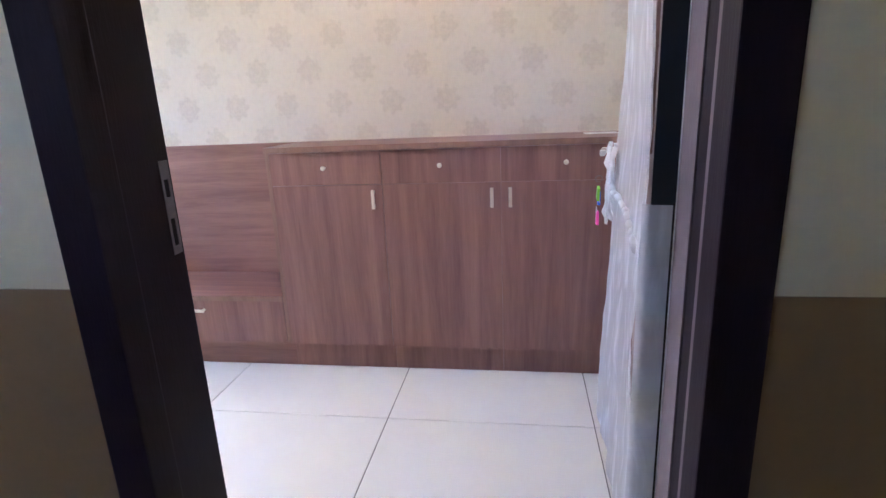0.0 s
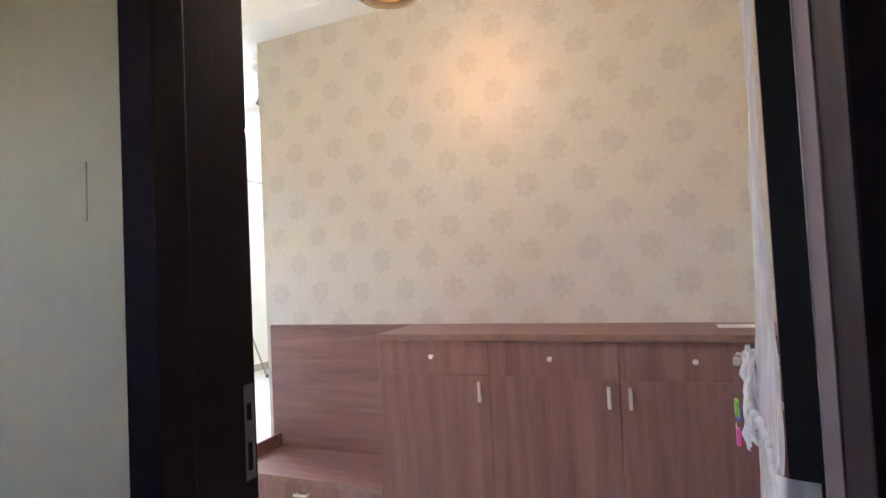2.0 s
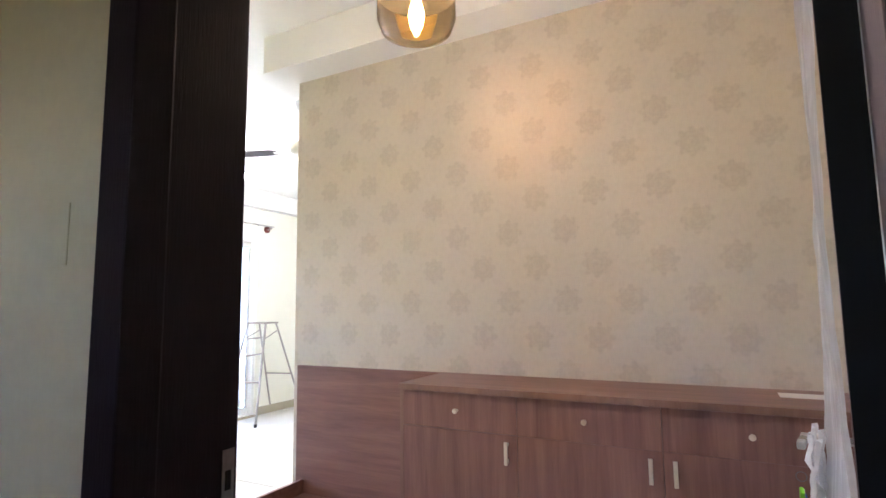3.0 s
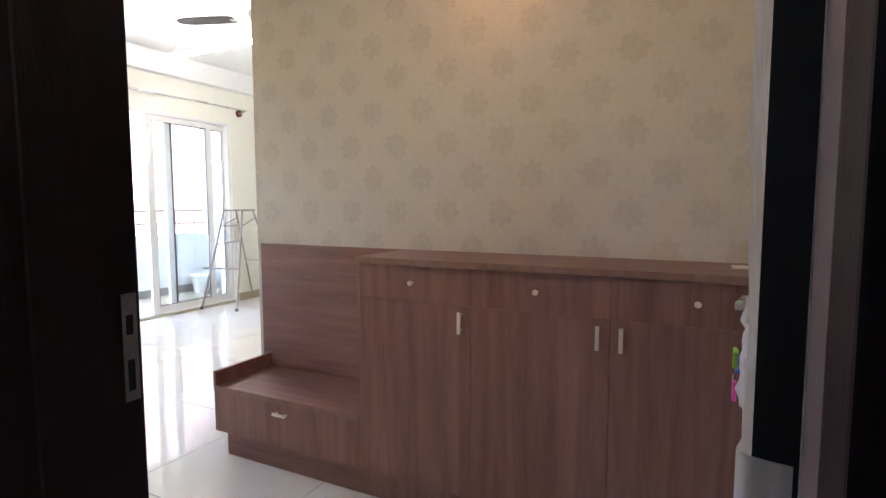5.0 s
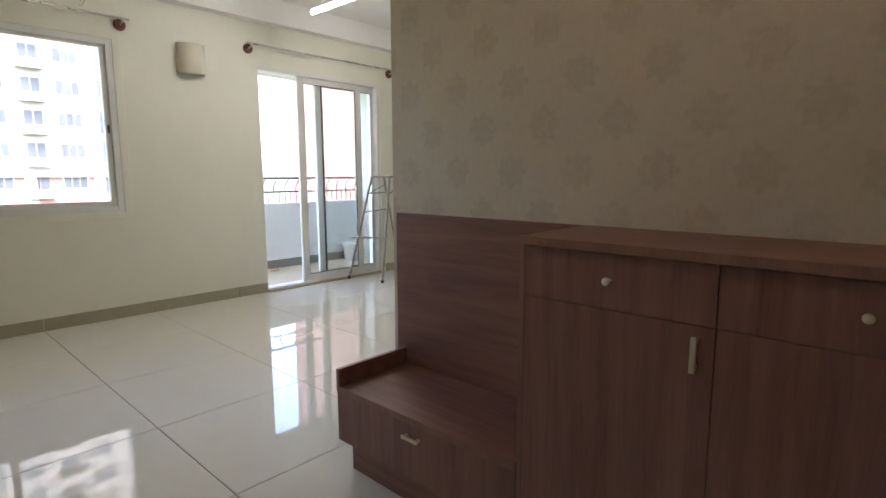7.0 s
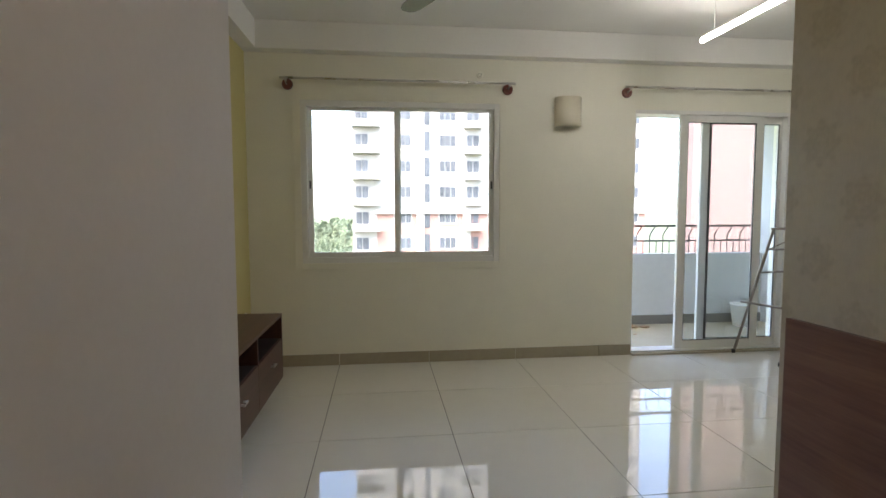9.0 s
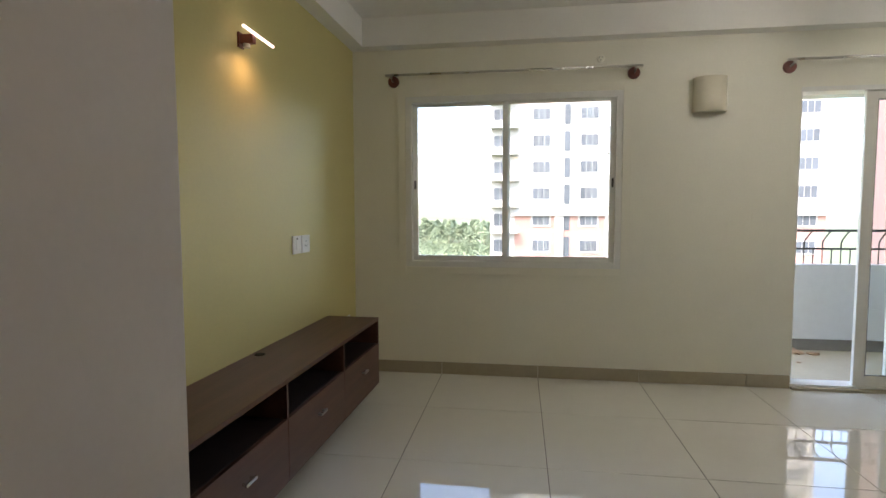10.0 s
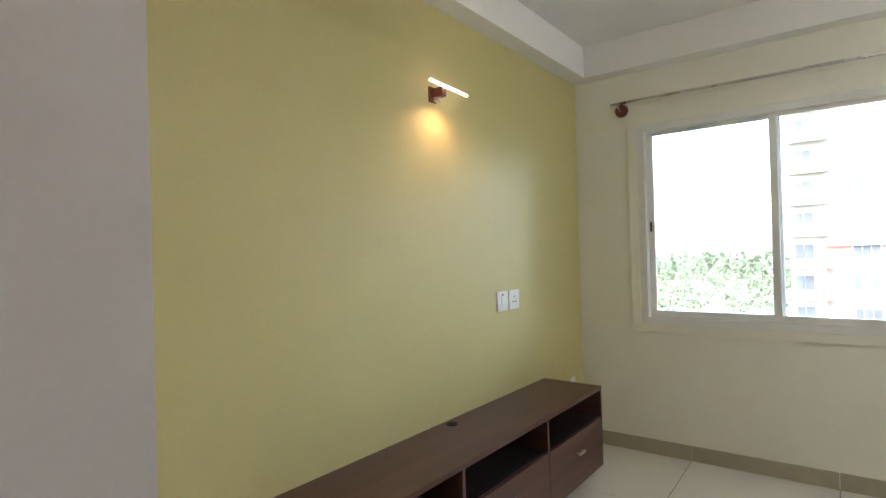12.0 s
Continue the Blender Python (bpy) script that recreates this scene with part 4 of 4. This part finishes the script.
def tower():
    X = -56.0
    ob = thing("apartment_tower", "cream apartment tower with terracotta lower storeys", "building", at=(X, 15, -16))
    inv = Matrix.Translation((-X, -15, 16))

    def add(name, bm, mat, parent=ob, label=""):
        bm.transform(inv)
        return part(name, bm, mat, parent, label)

    add("upper_wall", cube(X - 14, X, 0.0, 32.2, 1.3, 38), EXT)
    add("lower_wall", cube(X - 14, X, 0.0, 32.2, -16, 1.3), EXTRED)
    add("belt", cube(X - 14, X + 0.4, -0.3, 32.5, 1.1, 1.6), EXT)
    add("roof", cube(X - 14.3, X + 0.3, -0.3, 32.5, 38, 38.6), EXT)
    rows = [0.68 - 2.92 * k for k in range(1, 5)] + [0.68 + 2.92 * k for k in range(0, 12)]
    cols = [1.97, 7.15, 12.9, 18.1, 23.9, 29.3]
    for z in rows:
        for y in cols:
            w = add("window", cube(X, X + 0.10, y - 0.12, y + 2.04, z - 0.78, z + 0.72), EXT)
            for k in range(3):
                a = y + k * 0.64
                add("pane", cube(X + 0.08, X + 0.13, a + 0.03, a + 0.61, z - 0.62, z + 0.6), PANE, w)
        for y in (5.42, 16.3, 27.2):
            add("shaft_pane", cube(X, X + 0.06, y, y + 0.66, z - 1.2, z + 1.0), PANE)
        for y0, y1 in ((-2.7, 0.4), (10.0, 12.0), (21.0, 23.0)):
            slab = add("balcony", cube(X - 2.5, X + 1.0, y0, y1, z - 1.55, z - 1.35), EXT)
            add("balcony_parapet", cube(X + 0.9, X + 1.0, y0, y1, z - 1.35, z - 0.75), EXT, slab)
            for ya, yb in ((y0 + 0.35, y0 + 1.0), (y0 + 1.1, y0 + 1.75)):
                add("balcony_pane", cube(X - 0.2, X + 0.06, ya, yb, z - 0.7, z + 0.62), PANE, slab)
    for y in (4.5, 9.9, 15.4, 20.7, 26.3):
        add("pilaster", cube(X, X + 0.25, y, y + 0.9, -16, 1.1), EXT)
    add("corner_wall", cube(X - 14, X - 0.1, -2.7, 0.0, -16, 38), EXT)
    return ob


tower()


def tree(x, y, h, seed):
    rnd = random.Random(seed)
    ob = thing("tree", "distant leafy green tree", "tree", "trees beyond the open ground", at=(x, y, -16))
    part("trunk", rod(bmesh.new(), (0, 0, 0), (0, 0, h * 0.7), 0.3, 0.1, 7), TRUNK, ob)
    verts, faces = [], []
    for _ in range(260):
        a, t = rnd.uniform(0, 6.283), rnd.random() ** 0.8
        z = h * (0.2 + 0.8 * t)
        r = h * 0.32 * math.sqrt(max(0.0, 1 - t)) * rnd.uniform(0.4, 1.15)
        c = Vector((r * math.cos(a), r * math.sin(a), z + rnd.uniform(-0.3, 0.3)))
        u = Vector((rnd.uniform(-1, 1), rnd.uniform(-1, 1), rnd.uniform(-1, 1))).normalized() * h * 0.06
        v = u.orthogonal().normalized() * h * 0.045
        i = len(verts)
        verts += [c - u, c + v, c + u, c - v]
        faces.append((i, i + 1, i + 2, i + 3))
    data = bpy.data.meshes.new("crown")
    data.from_pydata([tuple(v) for v in verts], [], faces)
    data.materials.append(LEAVES)
    crown = new("crown", data)
    crown.parent = ob
    return ob


protos = [tree(-330, 10, 12, 1), tree(-335, 18, 14, 2), tree(-325, 2, 11, 3), tree(-340, -8, 13, 4)]
rnd = random.Random(9)
for k in range(230):
    copy_thing(protos[k % 4], Matrix.Translation((-290 - rnd.uniform(0, 160), -95 + k * 0.62 + rnd.uniform(-2, 2), -16 * LIVING)) @ Matrix.Rotation(rnd.uniform(0, 6), 4, "Z") @ Matrix.Scale(rnd.uniform(0.6, 1.0), 4))



def scrub():
    """Low bushes spread over the open ground before the trees."""
    rnd = random.Random(21)
    verts, faces = [], []
    for _ in range(260):
        d = rnd.uniform(150, 300)
        bx, by, h = -d, d * rnd.uniform(-0.36, 0.02), rnd.uniform(1.5, 4.0)
        for _ in range(60):
            a, t = rnd.uniform(0, 6.283), rnd.random()
            r = h * 0.9 * math.sqrt(1 - t * t) * rnd.uniform(0.3, 1.1)
            c = Vector((bx + r * math.cos(a), by + r * math.sin(a), -16 * LIVING + h * t))
            u = Vector((rnd.uniform(-1, 1), rnd.uniform(-1, 1), rnd.uniform(-1, 1))).normalized() * h * 0.13
            v = u.orthogonal().normalized() * h * 0.1
            i = len(verts)
            verts += [c - u, c + v, c + u, c - v]
            faces.append((i, i + 1, i + 2, i + 3))
    data = bpy.data.meshes.new("scrub")
    data.from_pydata([tuple(v) for v in verts], [], faces)
    data.materials.append(LEAVES)
    tagged(new("scrub", data), "low green bushes over the open ground", "bushes", kind="stuff")


scrub()

# ---- floor tiles and skirting ----
PITCH, JOINT = 0.8, 0.004
bevelled = {}


def tile_mesh(w, d):
    key = (round(w, 3), round(d, 3))
    if key not in bevelled:
        bm = bmesh.new()
        b = 0.0012
        low = [bm.verts.new(p) for p in ((0, 0, -0.003), (w, 0, -0.003), (w, d, -0.003), (0, d, -0.003))]
        mid = [bm.verts.new(p) for p in ((0, 0, -b), (w, 0, -b), (w, d, -b), (0, d, -b))]
        top_ = [bm.verts.new(p) for p in ((b, b, 0), (w - b, b, 0), (w - b, d - b, 0), (b, d - b, 0))]
        for p, q in ((low, mid), (mid, top_)):
            for i in range(4):
                bm.faces.new((p[i], p[(i + 1) % 4], q[(i + 1) % 4], q[i]))
        bm.faces.new(top_)
        bevelled[key] = mesh_of("tile", bm, TILE)
    return bevelled[key]


def span(lo, hi, origin, pitch=PITCH):
    k = math.floor((lo - origin) / pitch)
    out = []
    while origin + k * pitch < hi - 1e-6:
        a, b = max(lo, origin + k * pitch), min(hi, origin + (k + 1) * pitch)
        if b - a > 0.02:
            out.append((a + JOINT / 2, b - JOINT / 2))
        k += 1
    return out


for xa, xb in span(0, EAST, 0.780 * LIVING, PITCH * LIVING):
    for ya, yb in span(-0.85, NORTH, 0.0, PITCH * LIVING):
        t_ob = new("tile", tile_mesh(xb - xa, yb - ya))
        t_ob.location, t_ob.parent = (xa, ya, 0), floor

skirting = thing("baseboard", "beige tile skirting along the walls", "baseboard", kind="structure")


def skirt_run(axis, lo, hi, at, side, origin):
    for a, b in span(lo, hi, origin):
        if axis == "y":
            bm = cube(min(at, at + side * 0.012), max(at, at + side * 0.012), a, b, 0.001, 0.10, 0.002)
        else:
            bm = cube(a, b, min(at, at + side * 0.012), max(at, at + side * 0.012), 0.001, 0.10, 0.002)
        part("skirting_tile", bm, SKIRT, skirting)


skirt_run("y", -0.75, DOOR[0], 0, 1, 0.0)
skirt_run("y", DOOR[1] + 0.06, LN, 0, 1, 0.0)
